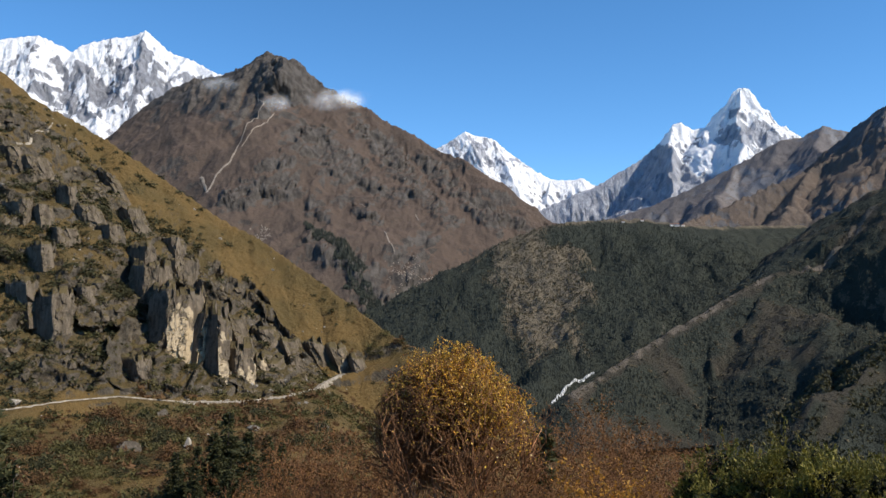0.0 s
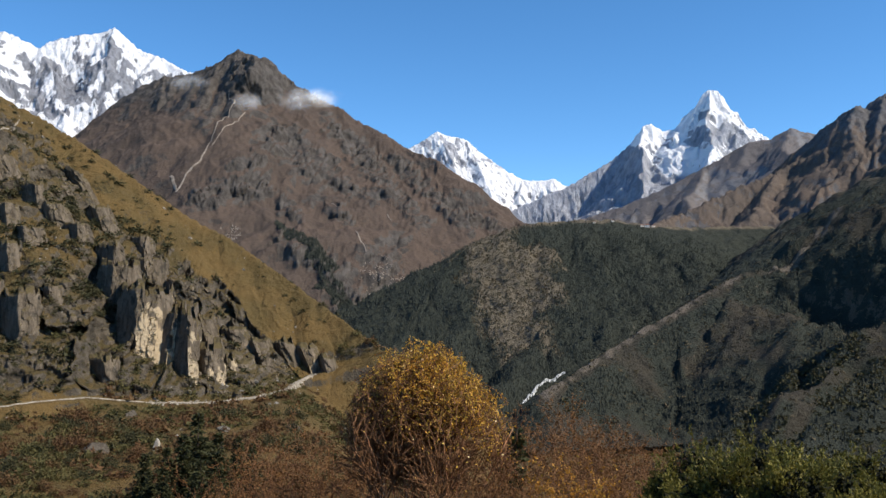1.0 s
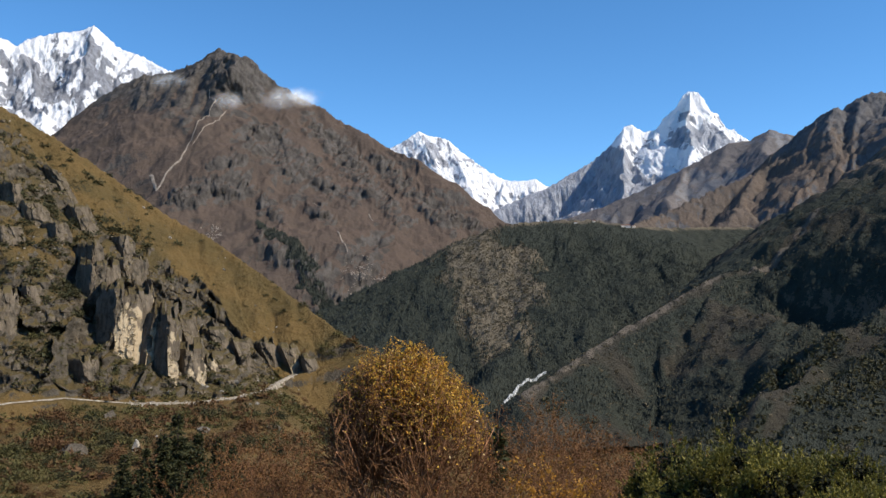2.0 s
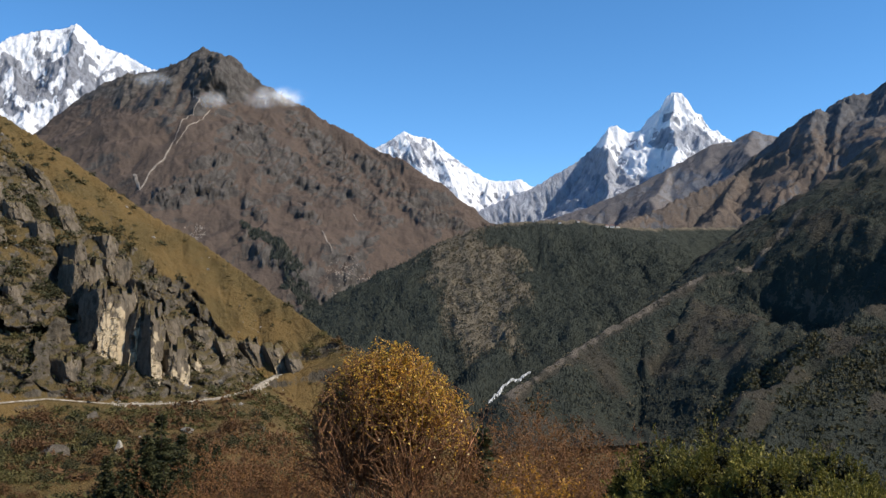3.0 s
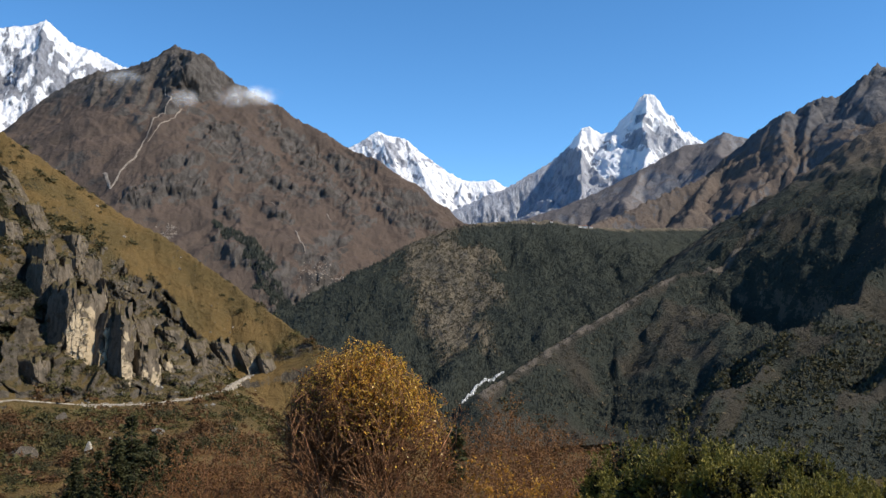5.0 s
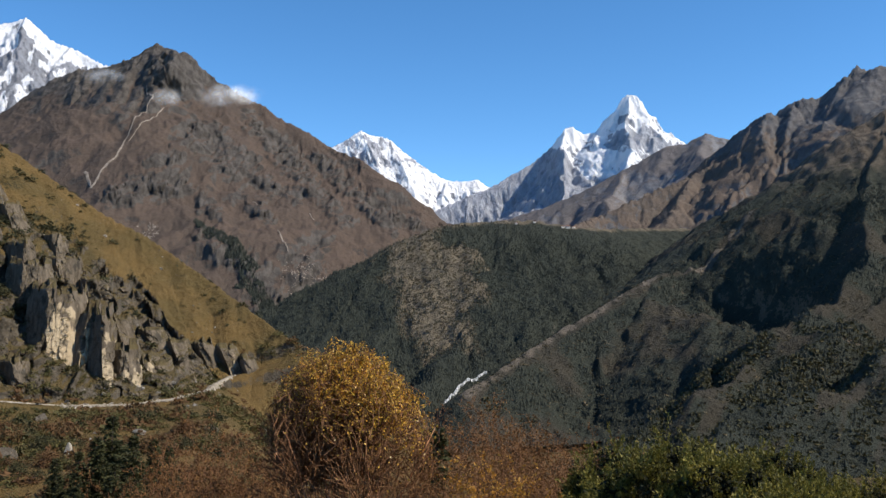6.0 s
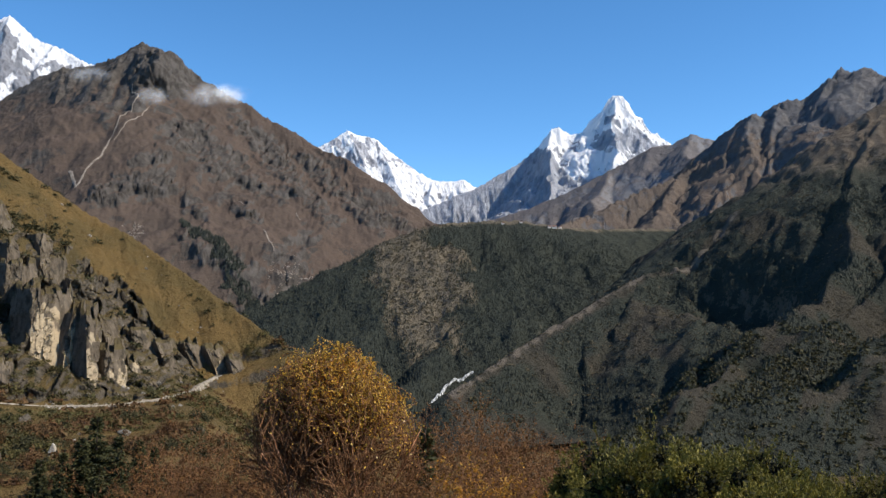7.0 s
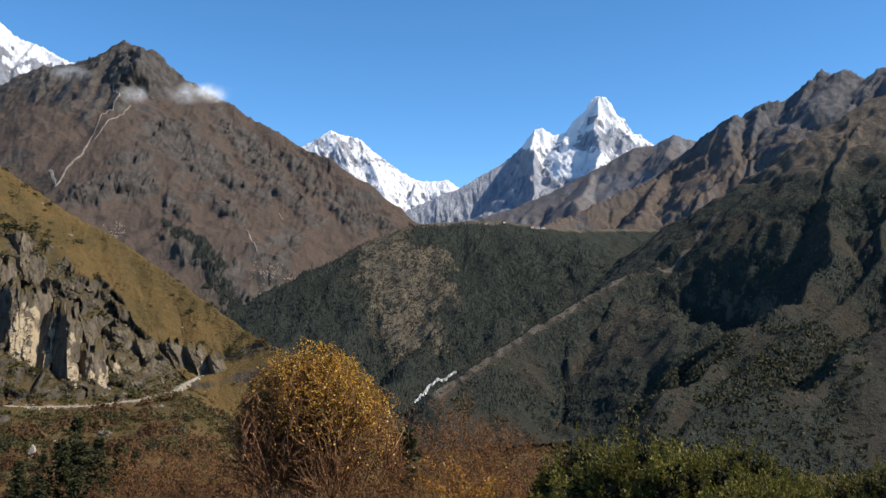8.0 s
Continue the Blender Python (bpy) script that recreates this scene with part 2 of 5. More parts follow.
BROWN = [
    [(-1228, 2682, 372), (-1100, 2737, 476), (-1019, 2747, 534), (-955, 2738, 569), (-908, 2733, 633), (-824, 2728, 685), (-760, 2716, 708), (-686, 2694, 711), (-638, 2675, 718), (-575, 2658, 741), (-531, 2647, 772), (-493, 2644, 761), (-444, 2633, 734), (-399, 2620, 693)],
    [(-399, 2620, 693), (-338, 2598, 652), (-269, 2576, 605), (-201, 2552, 575), (-134, 2516, 529), (-69, 2479, 478), (-6, 2450, 434), (55, 2399, 394), (99, 2368, 351), (141, 2326, 300), (175, 2293, 267), (208, 2260, 235), (226, 2229, 207), (237, 2137, 148), (232, 1986, 62)],
    [(-531, 2647, 772), (-515, 2508, 637), (-503, 2367, 510), (-501, 2204, 362), (-524, 2054, 246), (-568, 1865, 129)],
    [(-338, 2598, 652), (-325, 2448, 512), (-288, 2282, 360), (-229, 2087, 223), (-158, 1873, 106), (-97, 1647, -10)],
    [(-69, 2479, 478), (-72, 2329, 368), (-46, 2160, 245), (-11, 1960, 135), (7, 1800, 57)],
    [(55, 2399, 394), (66, 2259, 285), (80, 2078, 170)],
    [(-760, 2716, 708), (-727, 2517, 559), (-704, 2294, 406), (-727, 2076, 275)],
    [(-201, 2552, 575), (-184, 2343, 400), (-126, 2116, 240), (-81, 1878, 94)],
]
LHOTSE = [
    [(-417, 4581, 634), (-186, 4596, 747), (-26, 4600, 836), (47, 4600, 878), (114, 4599, 922), (163, 4597, 898), (216, 4595, 891), (265, 4582, 874), (336, 4568, 807), (435, 4549, 731), (547, 4527, 661), (644, 4504, 652), (706, 4495, 662), (750, 4488, 627), (945, 4451, 559)],
    [(114, 4599, 922), (184, 4396, 721), (231, 4244, 560)],
    [(265, 4582, 874), (336, 4387, 663), (377, 4233, 505)],
    [(547, 4527, 661), (514, 4370, 549)],
]
AMA = [
    [(198, 4145, 324), (412, 4180, 440), (520, 4198, 501), (705, 4191, 575), (814, 4202, 640), (921, 4200, 702), (1015, 4199, 782), (1082, 4193, 870), (1119, 4183, 879), (1171, 4179, 851), (1227, 4163, 856), (1265, 4162, 909), (1317, 4146, 956), (1354, 4134, 1015)],
    [(1354, 4134, 1015), (1373, 4128, 1030), (1413, 4114, 1026), (1428, 4109, 969), (1466, 4074, 877), (1511, 4026, 802), (1581, 3977, 767), (1717, 3888, 707), (1928, 3731, 588)],
    [(1082, 4193, 870), (1005, 3954, 674), (958, 3729, 516), (852, 3498, 362)],
    [(1383, 4124, 1029), (1287, 3924, 832), (1272, 3740, 685), (1144, 3571, 540)],
    [(1227, 4163, 856), (1173, 3929, 669), (1114, 3685, 510)],
]
BACK = [
    [(438, 3220, 278), (518, 3208, 306), (694, 3175, 355), (827, 3143, 405), (1019, 3118, 502), (1097, 3112, 546), (1168, 3087, 585), (1236, 3060, 594), (1294, 3036, 626), (1334, 3018, 607), (1390, 2993, 597), (1518, 2930, 575)],
    [(1294, 3036, 626), (1151, 2770, 455), (980, 2516, 317)],
    [(1019, 3118, 502), (929, 2905, 384), (805, 2682, 269)],
]
CRAGS = [
    [(567, 2126, 203), (648, 2207, 232), (790, 2266, 297), (950, 2312, 360), (1033, 2332, 404), (1095, 2358, 461), (1144, 2335, 515), (1168, 2323, 544), (1204, 2327, 525), (1250, 2325, 576), (1318, 2310, 583), (1380, 2297, 638), (1422, 2295, 670), (1441, 2284, 650), (1463, 2269, 668)],
    [(1463, 2269, 668), (1506, 2241, 636), (1547, 2213, 659), (1584, 2124, 655), (1683, 1982, 677), (1743, 1792, 689)],
    [(1168, 2323, 544), (1074, 2180, 410), (964, 2033, 285), (823, 1910, 177), (667, 1779, 93)],
    [(1380, 2297, 638), (1239, 2148, 468), (1106, 1959, 319), (951, 1816, 208)],
    [(1250, 2325, 576), (1140, 2169, 425), (1033, 1999, 296)],
    [(950, 2312, 360), (804, 2101, 235), (673, 1936, 152)],
]
RIGHT = [
    [(1277, 1122, 407), (1080, 1338, 397), (979, 1390, 370), (958, 1404, 365), (917, 1407, 335), (870, 1402, 293), (824, 1395, 257), (783, 1396, 220), (673, 1341, 153), (577, 1298, 104), (451, 1251, 50), (351, 1200, 1), (254, 1122, -42), (189, 1043, -69), (141, 990, -89)],
    [(910, 1388, 331), (750, 1182, 178), (624, 1036, 85), (536, 938, 26), (452, 869, -22), (373, 819, -58)],
    [(1032, 790, 209), (725, 827, 77), (467, 674, -17), (336, 591, -54), (246, 525, -76.4), (182, 466, -89.1)],
    [(1080, 1338, 397), (832, 1126, 172), (585, 908, 13), (414, 777, -51), (282, 684, -86)],
    [(436, 955, -43), (319, 799, -77), (228, 662, -93), (156, 538, -105.0)],
    [(661, 951, 35), (566, 901, 10), (487, 854, -16), (409, 834, -46), (297, 707, -68)],
    [(701, 1008, 63), (561, 935, 16), (452, 871, -18), (398, 887, -52)],
]
MID = [
    [(-125, 1394, -86), (-72, 1448, -27), (-23, 1500, 19), (15, 1530, 53), (65, 1559, 88), (117, 1596, 126), (169, 1611, 147), (223, 1635, 160), (288, 1655, 167), (363, 1661, 170), (437, 1664, 159), (503, 1676, 156), (612, 1746, 165), (707, 1763, 167)],
    [(169, 1611, 147), (132, 1494, 75), (85, 1347, 5), (51, 1229, -45), (17, 1080, -87), (-2, 940, -116)],
    [(330, 1657, 167), (282, 1514, 86), (229, 1371, 18), (165, 1219, -45), (114, 1074, -86), (86, 946, -111)],
    [(503, 1676, 156), (412, 1504, 76), (308, 1345, -8)],
    [(65, 1559, 88), (23, 1420, 18), (-19, 1280, -47), (-61, 1048, -103)],
]
HILL = [
    [(-279, 359, 163.3), (-220, 367, 125.8), (-188, 376, 102.9), (-174, 377, 91.1), (-157, 379, 81.7), (-139, 375, 71.3), (-114, 373, 54.3), (-89, 369, 37.3), (-77, 367, 31.3), (-60, 360, 20.5), (-40, 348, 6.8), (-22, 334, -6.0), (-10, 322, -13.1), (3, 300, -24.7), (13, 270, -38.7), (17, 239, -50.2)],
]

SHAPES = {
    "TAWO": (TAWO, (1.9, 0.85, 150), (50, 60), (24, 90), (9, 40), 3, (1.2, 0.8, 200)),
    "BROWN": (BROWN, (1.15, 0.62, 300), (20, 120), (20, 120), (9, 40), 11, (0.86, 0.62, 300)),
    "LHOTSE": (LHOTSE, (1.8, 0.7, 160), (34, 50), (34, 90), (7, 40), 23),
    "AMA": (AMA, (2.4, 0.8, 130), (42, 52), (24, 80), (6, 35), 31, (2.0, 0.8, 110)),
    "BACK": (BACK, (1.0, 0.6, 250), (20, 110), (24, 100), (7, 35), 41, (0.75, 0.6, 250)),
    "CRAGS": (CRAGS, (1.3, 0.7, 160), (24, 90), (26, 100), (15, 30), 53, (0.85, 0.68, 250)),
    "RIGHT": (RIGHT, (0.78, 0.58, 220), (18, 70), (16, 70), (4, 30), 61, (1.0, 0.66, 150)),
    "MID": (MID, (0.66, 0.42, 220), (16, 80), (16, 75), (4, 30), 71),
    "HILL": (HILL, (0.92, 0.74, 60), (2.5, 26), (3.0, 26), (1.2, 9), 83),
}
# the footpath along the hillside: x, y, height
PATH_LINE = [(-190, 190, -22.5), (-135.2, 200.7, -22.5), (-99.9, 207.5, -21.4), (-92.1, 219.5, -20.7), (-83.3, 233.1, -20.8), (-71.4, 247.4, -23.6),
             (-56.3, 255.6, -24.4), (-46.5, 262.5, -23.8), (-39.5, 281, -23.2), (-37.8, 303, -21.8), (-35.5, 314.8, -21.0), (-28.7, 319.2, -19.3),
             (-18.8, 320.7, -16.5), (-10.8, 321.1, -13.8), (-6, 321.5, -13)]


def path_depth(x, y):
    """Metres by which (x, y) lies beyond the footpath, up the hillside."""
    az = np.arctan2(x, y)
    line = np.array([(math.atan2(px, py), math.hypot(px, py)) for px, py, *_ in PATH_LINE])
    return np.hypot(x, y) - np.interp(az, line[:, 0], line[:, 1])


def ledge_width(x, y):
    """Half the width of the footpath's ledge, wider where it turns straight up the valley."""
    return 2.2 + 3.4 * np.clip((np.degrees(np.arctan2(x, y)) + 11.0) / 1.5, 0, 1)


def hill_height(x, y):
    """The near hillside: smooth turf above, broken crags lower down, a ledge for the footpath, a shrubby shelf below it."""
    r = np.hypot(x, y)
    side = np.clip((x + 0.12 * y + 8) / 45, 0, 1)
    shelf = -36 + 0.045 * r - 60 * side * side + 1.6 * fractal(x / 24, y / 24, 4, 311)
    z = ridge_height(x, y, *SHAPES["HILL"])
    plain, d, run = crest_field(x, y, HILL[0], SHAPES["HILL"][1])
    beyond = path_depth(x, y)
    top = 26 + 34 * np.clip(1 - run / 330, 0, 1)
    band = np.clip((d - top + 26 * fractal(x / 50, y / 60, 3, 7)) / 10, 0, 1) * np.clip((beyond - 3) / 6, 0, 1)
    a = x + 4 * fractal(x / 14, y / 14, 3, 301)
    b = y + 6 * fractal(x / 14, y / 14, 3, 302)
    big, big_edge = cells(a / 11, b / 17, 303)
    small, small_edge = cells(a / 4, b / 6, 304)
    blocks = 8 * (big - 0.35) * np.clip(big_edge * 7, 0, 1) + 3.0 * (small - 0.5) * np.clip(small_edge * 6, 0, 1)
    where = np.clip(0.45 + 2.0 * fractal(x / 40, y / 40, 3, 305), 0, 1)
    z = z + 0.3 * band * where * blocks
    soft = 4.0
    z = np.maximum(z, shelf) + soft * np.exp(-np.abs(z - shelf) / soft) * 0.4
    if len(PATH_LINE) > 2:
        level = np.interp(np.arctan2(x, y), [math.atan2(p[0], p[1]) for p in PATH_LINE], [p[2] for p in PATH_LINE])
        ledge = np.exp(-(beyond / ledge_width(x, y)) ** 4) * np.clip(-(x + 8) / 6, 0, 1)
        z = z * (1 - ledge) + level * ledge
    return z


def spurs_out(x, z, spurs, seed, size):
    """How far wedge-shaped rock spurs stand out of a mountain's face. Each: left end, edge and right end in x, foot and head in height, depth."""
    wx = x + 0.5 * size * fractal(x / size, z / size, 4, seed)
    wz = z + 0.6 * size * fractal(x / size, z / size, 4, seed + 1)
    out = np.zeros(x.shape)
    for x0, xe, x1, z0, z1, deep in spurs:
        across = np.clip(np.minimum((wx - x0) / (xe - x0), (x1 - wx) / (x1 - xe)), 0, 1)
        along = np.clip((wz - z0) / (z1 - z0) / 0.35, 0, 1) * np.clip((z1 - wz) / (z1 - z0) / 0.25, 0, 1)
        out = np.maximum(out, deep * across * along)
    return out


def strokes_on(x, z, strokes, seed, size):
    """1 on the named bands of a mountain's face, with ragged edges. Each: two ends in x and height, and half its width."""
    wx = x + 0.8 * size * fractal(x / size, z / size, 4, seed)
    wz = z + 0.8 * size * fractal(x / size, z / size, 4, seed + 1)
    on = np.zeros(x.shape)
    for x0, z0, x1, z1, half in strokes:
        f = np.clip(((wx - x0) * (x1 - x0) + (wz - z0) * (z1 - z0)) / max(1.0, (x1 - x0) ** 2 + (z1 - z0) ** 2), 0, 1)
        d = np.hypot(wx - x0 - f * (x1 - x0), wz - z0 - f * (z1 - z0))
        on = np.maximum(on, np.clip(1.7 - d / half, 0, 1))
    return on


# dark clefts beside the buttresses: x, height, half widths, depth
CLEFTS = [(-86.5, -4.0, 3.2, 8.0, 11.0), (-92.5, 3.5, 4.0, 4.5, 8.0), (-74.5, -6.0, 2.4, 7.0, 9.0), (-67.5, -11.0, 2.4, 8.0, 9.0), (-62.5, -15.0, 1.8, 4.0, 6.0),
          (-107.5, 0.0, 3.6, 6.0, 8.0), (-86.5, -15.5, 3.6, 3.2, 6.0), (-98.0, 15.0, 3.0, 6.0, 7.0)]


def crag_push(x, y, z):
    """How far the hillside's rock stands out towards the valley: buttresses, blocks and clefts."""
    plain, d, run = crest_field(x, y, HILL[0], SHAPES["HILL"][1])
    beyond = path_depth(x, y)
    top = 40 - 16 * np.clip((-x - 85) / 50, 0, 1)
    zone = np.clip((d - top + 30 * fractal(x / 45, z / 40, 3, 7)) / 8, 0, 1) * np.clip((beyond - 0.3 - ledge_width(x, y)) / 5, 0, 1)
    wx, wz = x + 3.5 * fractal(x / 9, z / 9, 3, 321), z + 4 * fractal(x / 9, z / 9, 3, 322)
    wx = wx + 0.35 * wz
    big, big_edge = cells(wx / 9.5, wz / 17, 323)
    small, small_edge = cells(wx / 3.4, wz / 5.5, 324)
    cliff = np.exp(-((x + 78) / 23) ** 2 - ((z + 1) / 20) ** 2) + 0.7 * np.exp(-((x + 40) / 14) ** 2 - ((z + 14) / 8) ** 2)
    where = np.clip(0.72 + 1.3 * fractal(x / 34, z / 28, 3, 325) + 0.8 * cliff, 0.32, 1.4)
    tier = (wz + 0.5 * x) / 13 + 1.3 * big + 0.6 * fractal(x / 30, z / 30, 3, 327)
    tier = tier - np.floor(tier)
    step = np.where(tier < 0.72, tier, 0.72 * (1 - tier) / 0.28) - 0.36   # a steep face, then a ledge
    out = 12 * step + (8 + 7 * cliff) * (big - 0.42) * np.clip(big_edge * 9, 0.15, 1) + 3.2 * (small - 0.5) * np.clip(small_edge * 6, 0, 1)
    out = out + 1.5 * fractal(wx / 3, wz / 4, 4, 326, True)
    out = 0.8 * zone * where * out
    for cx, cz, wide, tall, deep in CLEFTS:
        out = out - deep * np.exp(-((wx - 0.35 * wz - cx) / wide) ** 4 - ((wz - cz) / tall) ** 4)
    return out, zone * np.clip(where, 0, 1)


def broken_push(size, amp, seed, share, high=None, spare=None):
    """A maker of rocky relief for a far mountain: slanting blocks of that size, over a share of its sides and above a height."""
    def push(x, y, z):
        where = np.clip(share + 1.8 * fractal(x / size / 4, z / size / 3, 3, seed), 0, 1)
        if high:
            where = np.maximum(where, np.clip((z - high[0] + high[1] * fractal(x / 60, z / 60, 2, seed + 3)) / high[1], 0, 1))
        if spare:   # smooth land round this azimuth, below this height
            where = where * (1 - np.exp(-((np.degrees(np.arctan2(x, y)) - spare[0]) / spare[1]) ** 2) * np.clip((spare[2] - z) / 40, 0, 1))
        wx = x + 0.4 * size * fractal(x / size, z / size, 3, seed + 1) - 0.5 * z
        wz = z + 0.4 * size * fractal(x / size, z / size, 3, seed + 2)
        big, big_edge = cells(wx / size, wz / size / 1.7, seed + 4)
        small, small_edge = cells(wx / size * 2.7, wz / size * 1.7, seed + 5)
        out = amp * (big - 0.45) * np.clip(big_edge * 8, 0.1, 1) + 0.35 * amp * (small - 0.5) * np.clip(small_edge * 6, 0, 1)
        return where * out, where
    return push


def lit_bare_crest(x, y):
    """1 along the low bare crest of the valley side, above the river, where sunlight is painted as paler turf."""
    d = crest_field(x, y, RIGHT[0][8:], SHAPES["RIGHT"][1])[1]
    return np.clip(np.exp(-(d / 7.5) ** 2) * (0.9 + 1.8 * fractal(x / 18, y / 18, 3, 418)), 0, 1)


def open_land(x, y):
    """Above 0 on the bare crest and spurs of the dark valley side, which run down towards the camera."""
    edge = np.exp(-(crest_field(x, y, RIGHT[0][8:], SHAPES["RIGHT"][1])[1] / 12) ** 2)
    for line in (RIGHT[2], RIGHT[5], RIGHT[6]):
        edge = np.maximum(edge, 0.7 * np.exp(-(crest_field(x, y, line, SHAPES["RIGHT"][1])[1] / 7) ** 2))
    high = crest_field(x, y, RIGHT[0][:7], SHAPES["RIGHT"][1])[1]
    edge = np.maximum(edge, np.clip(1.3 - high / 85 + fractal(x / 60, y / 60, 3, 416), 0, 1))
    edge = edge * (1 + 0.8 * fractal(x / 25, y / 25, 3, 415))
    across, down = 0.77 * x - 0.64 * y, 0.64 * x + 0.77 * y
    near = np.clip((950 - np.hypot(x, y)) / 200, 0, 1)
    return 0.02 + 0.8 * edge - 1.5 * (near * (0.06 + fractal(across / 24, down / 300, 4, 412)) + (1 - near) * fractal(x / 120 + y / 400, y / 200, 4, 411))


def clearing(x, y):
    """The sunlit scrubby clearing on the wooded hill: above 1 inside."""
    az, r = np.degrees(np.arctan2(x, y)), np.hypot(x, y)
    n = 0.8 * fractal(x / 90, y / 90, 4, 401) + 0.35 * fractal(x / 22, y / 60, 3, 403)
    crest = 0.85 * np.exp(-(crest_field(x, y, MID[0], SHAPES["MID"][1])[1] / 16) ** 2) * (1 + 0.8 * fractal(x / 30, y / 30, 3, 405))
    return np.maximum(crest, 1.6 - np.hypot((az - 6.3 + (r - 1400) / 240) / 2.9, (r - 1440) / 200) ** 1.5 + n)


RIGHT_HOLLOWS = [(538, 1120, 75, 55, 130), (375, 600, 20, 28, 60)]   # x, y, depth, half widths


def height_of(which, x, y):
    if which == "HILL":
        return hill_height(x, y)
    z = ridge_height(x, y, *SHAPES[which])
    if which == "RIGHT":   # steep hollows scooped out of the valley side
        for cx, cy, deep, wide, long in RIGHT_HOLLOWS:
            ragged = 0.5 * fractal(x / 60, y / 60, 3, 417)
            z = z - deep * np.exp(-(np.hypot((x - cx) / wide, (y - cy) / long) + ragged) ** 2)
    return z


def ground_height(x, y):
    """The slope on which the camera stands: falling ahead into the gorge, rising behind."""
    r = np.hypot(x, y)
    z = np.where(y > 0, -220 * (1 - np.exp(-0.26 * y / 220)), 80 * (1 - np.exp(0.26 * np.minimum(y, 0) / 80)))
    return z + 1.2 * np.clip(r / 60, 0, 1) * fractal(x / 25, y / 25, 5, 5) - 0.08


# ---- end of terrain arithmetic ----
def mesh_object(name, verts, faces, material, parent=None, smooth=True):
    me = bpy.data.meshes.new(name)
    me.from_pydata(verts, [], faces)
    me.materials.append(material)
    if smooth:
        me.polygons.foreach_set("use_smooth", [True] * len(me.polygons))
    me.update()
    ob = new(name, me)
    ob.parent = parent
    return ob


def sheet(name, heights, az0, az1, n_az, radii, material, floor=-140.0, push=None):
    """A piece of land over a fan of the plan: azimuths in degrees clockwise from ahead, radii in metres."""
    az, r = np.radians(np.linspace(az0, az1, n_az)), np.asarray(radii)
    x, y = np.outer(np.sin(az), r), np.outer(np.cos(az), r)
    z = np.maximum(heights(x, y), floor)
    if push:
        out, kind_of_land, *broken = push(x, y, z)
        x, y, z = x + 0.12 * out, y - 0.85 * out, z + 0.1 * out
    n_r = len(r)
    verts = np.stack([x, y, z], -1).reshape(-1, 3)
    i = (np.arange(n_az - 1)[:, None] * n_r + np.arange(n_r - 1)[None, :]).ravel()
    quads = np.stack([i, i + 1, i + n_r + 1, i + n_r], 1)
    quads = quads[(verts[quads, 2] > floor + 0.01).any(1)]
    used = np.unique(quads)
    remap = np.zeros(len(verts), np.int64)
    remap[used] = np.arange(len(used))
    verts, quads = verts[used], remap[quads]
    cover = kind_of_land.reshape(-1)[used] if push else None
    me = bpy.data.meshes.new(name)
    me.vertices.add(len(verts))
    me.vertices.foreach_set("co", verts.ravel())
    me.loops.add(quads.size)
    me.loops.foreach_set("vertex_index", quads.ravel())
    me.polygons.add(len(quads))
    me.polygons.foreach_set("loop_start", np.arange(0, quads.size, 4))
    me.polygons.foreach_set("use_smooth", np.ones(len(quads), bool))
    me.materials.append(material)
    me.update(calc_edges=True)
    if push:   # how rocky, or how bare of trees, the land is
        me.attributes.new("cover", "FLOAT", "POINT").data.foreach_set("value", cover.astype(np.float32))
        if broken:   # freshly broken rock
            me.attributes.new("fresh", "FLOAT", "POINT").data.foreach_set("value", broken[0].reshape(-1)[used].astype(np.float32))
    me.validate()
    return new(name, me)


def steps(a, b, n):
    return np.linspace(a, b, n)


def radii_of(which, r0, r1, n):
    """Rows of the land sheet, closer together where the cliff stands."""
    if which == "HILL":
        return np.concatenate([np.linspace(r0, 238, 60), np.linspace(239, 340, 175), np.linspace(341.5, r1, 75)])
    return steps(r0, r1, n)


# ---- the large land forms ----
ground = sheet("ground", ground_height, -180, 180, 241, np.concatenate([[0.0], np.geomspace(1.0, 4900, 150)]), M_GROUND, floor=-400)
tagged(ground, "dry brown turf slope falling to the valley floor", "ground", kind="structure")
LAND = {}
def face_push(lines, fall, reach, share, bands, seed, size=70, streaky=0.75, fields=(), bold=0.7):
    """Bare rock on a snow mountain: below its crest by this reach, over a share of the face, and on the named bands; none on the named snowfields."""
    def push(x, y, z):
        d = crest_field(x, y, lines, fall)[1]
        streak = fractal((x + 0.35 * z) / size, z / size / 3, 5, seed)
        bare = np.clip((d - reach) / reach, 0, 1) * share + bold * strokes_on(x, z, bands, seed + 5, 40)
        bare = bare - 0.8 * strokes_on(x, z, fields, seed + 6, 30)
        ribs = 24 * fractal((x + 0.35 * z) / 60, z / 150, 5, seed + 1, True, 0.6) + 9 * fractal((x + 0.2 * z) / 17, z / 60, 3, seed + 8, True)
        return ribs * np.clip(d / (2 * reach), 0, 1), np.clip(bare + streaky * streak, 0, 1)
    return push


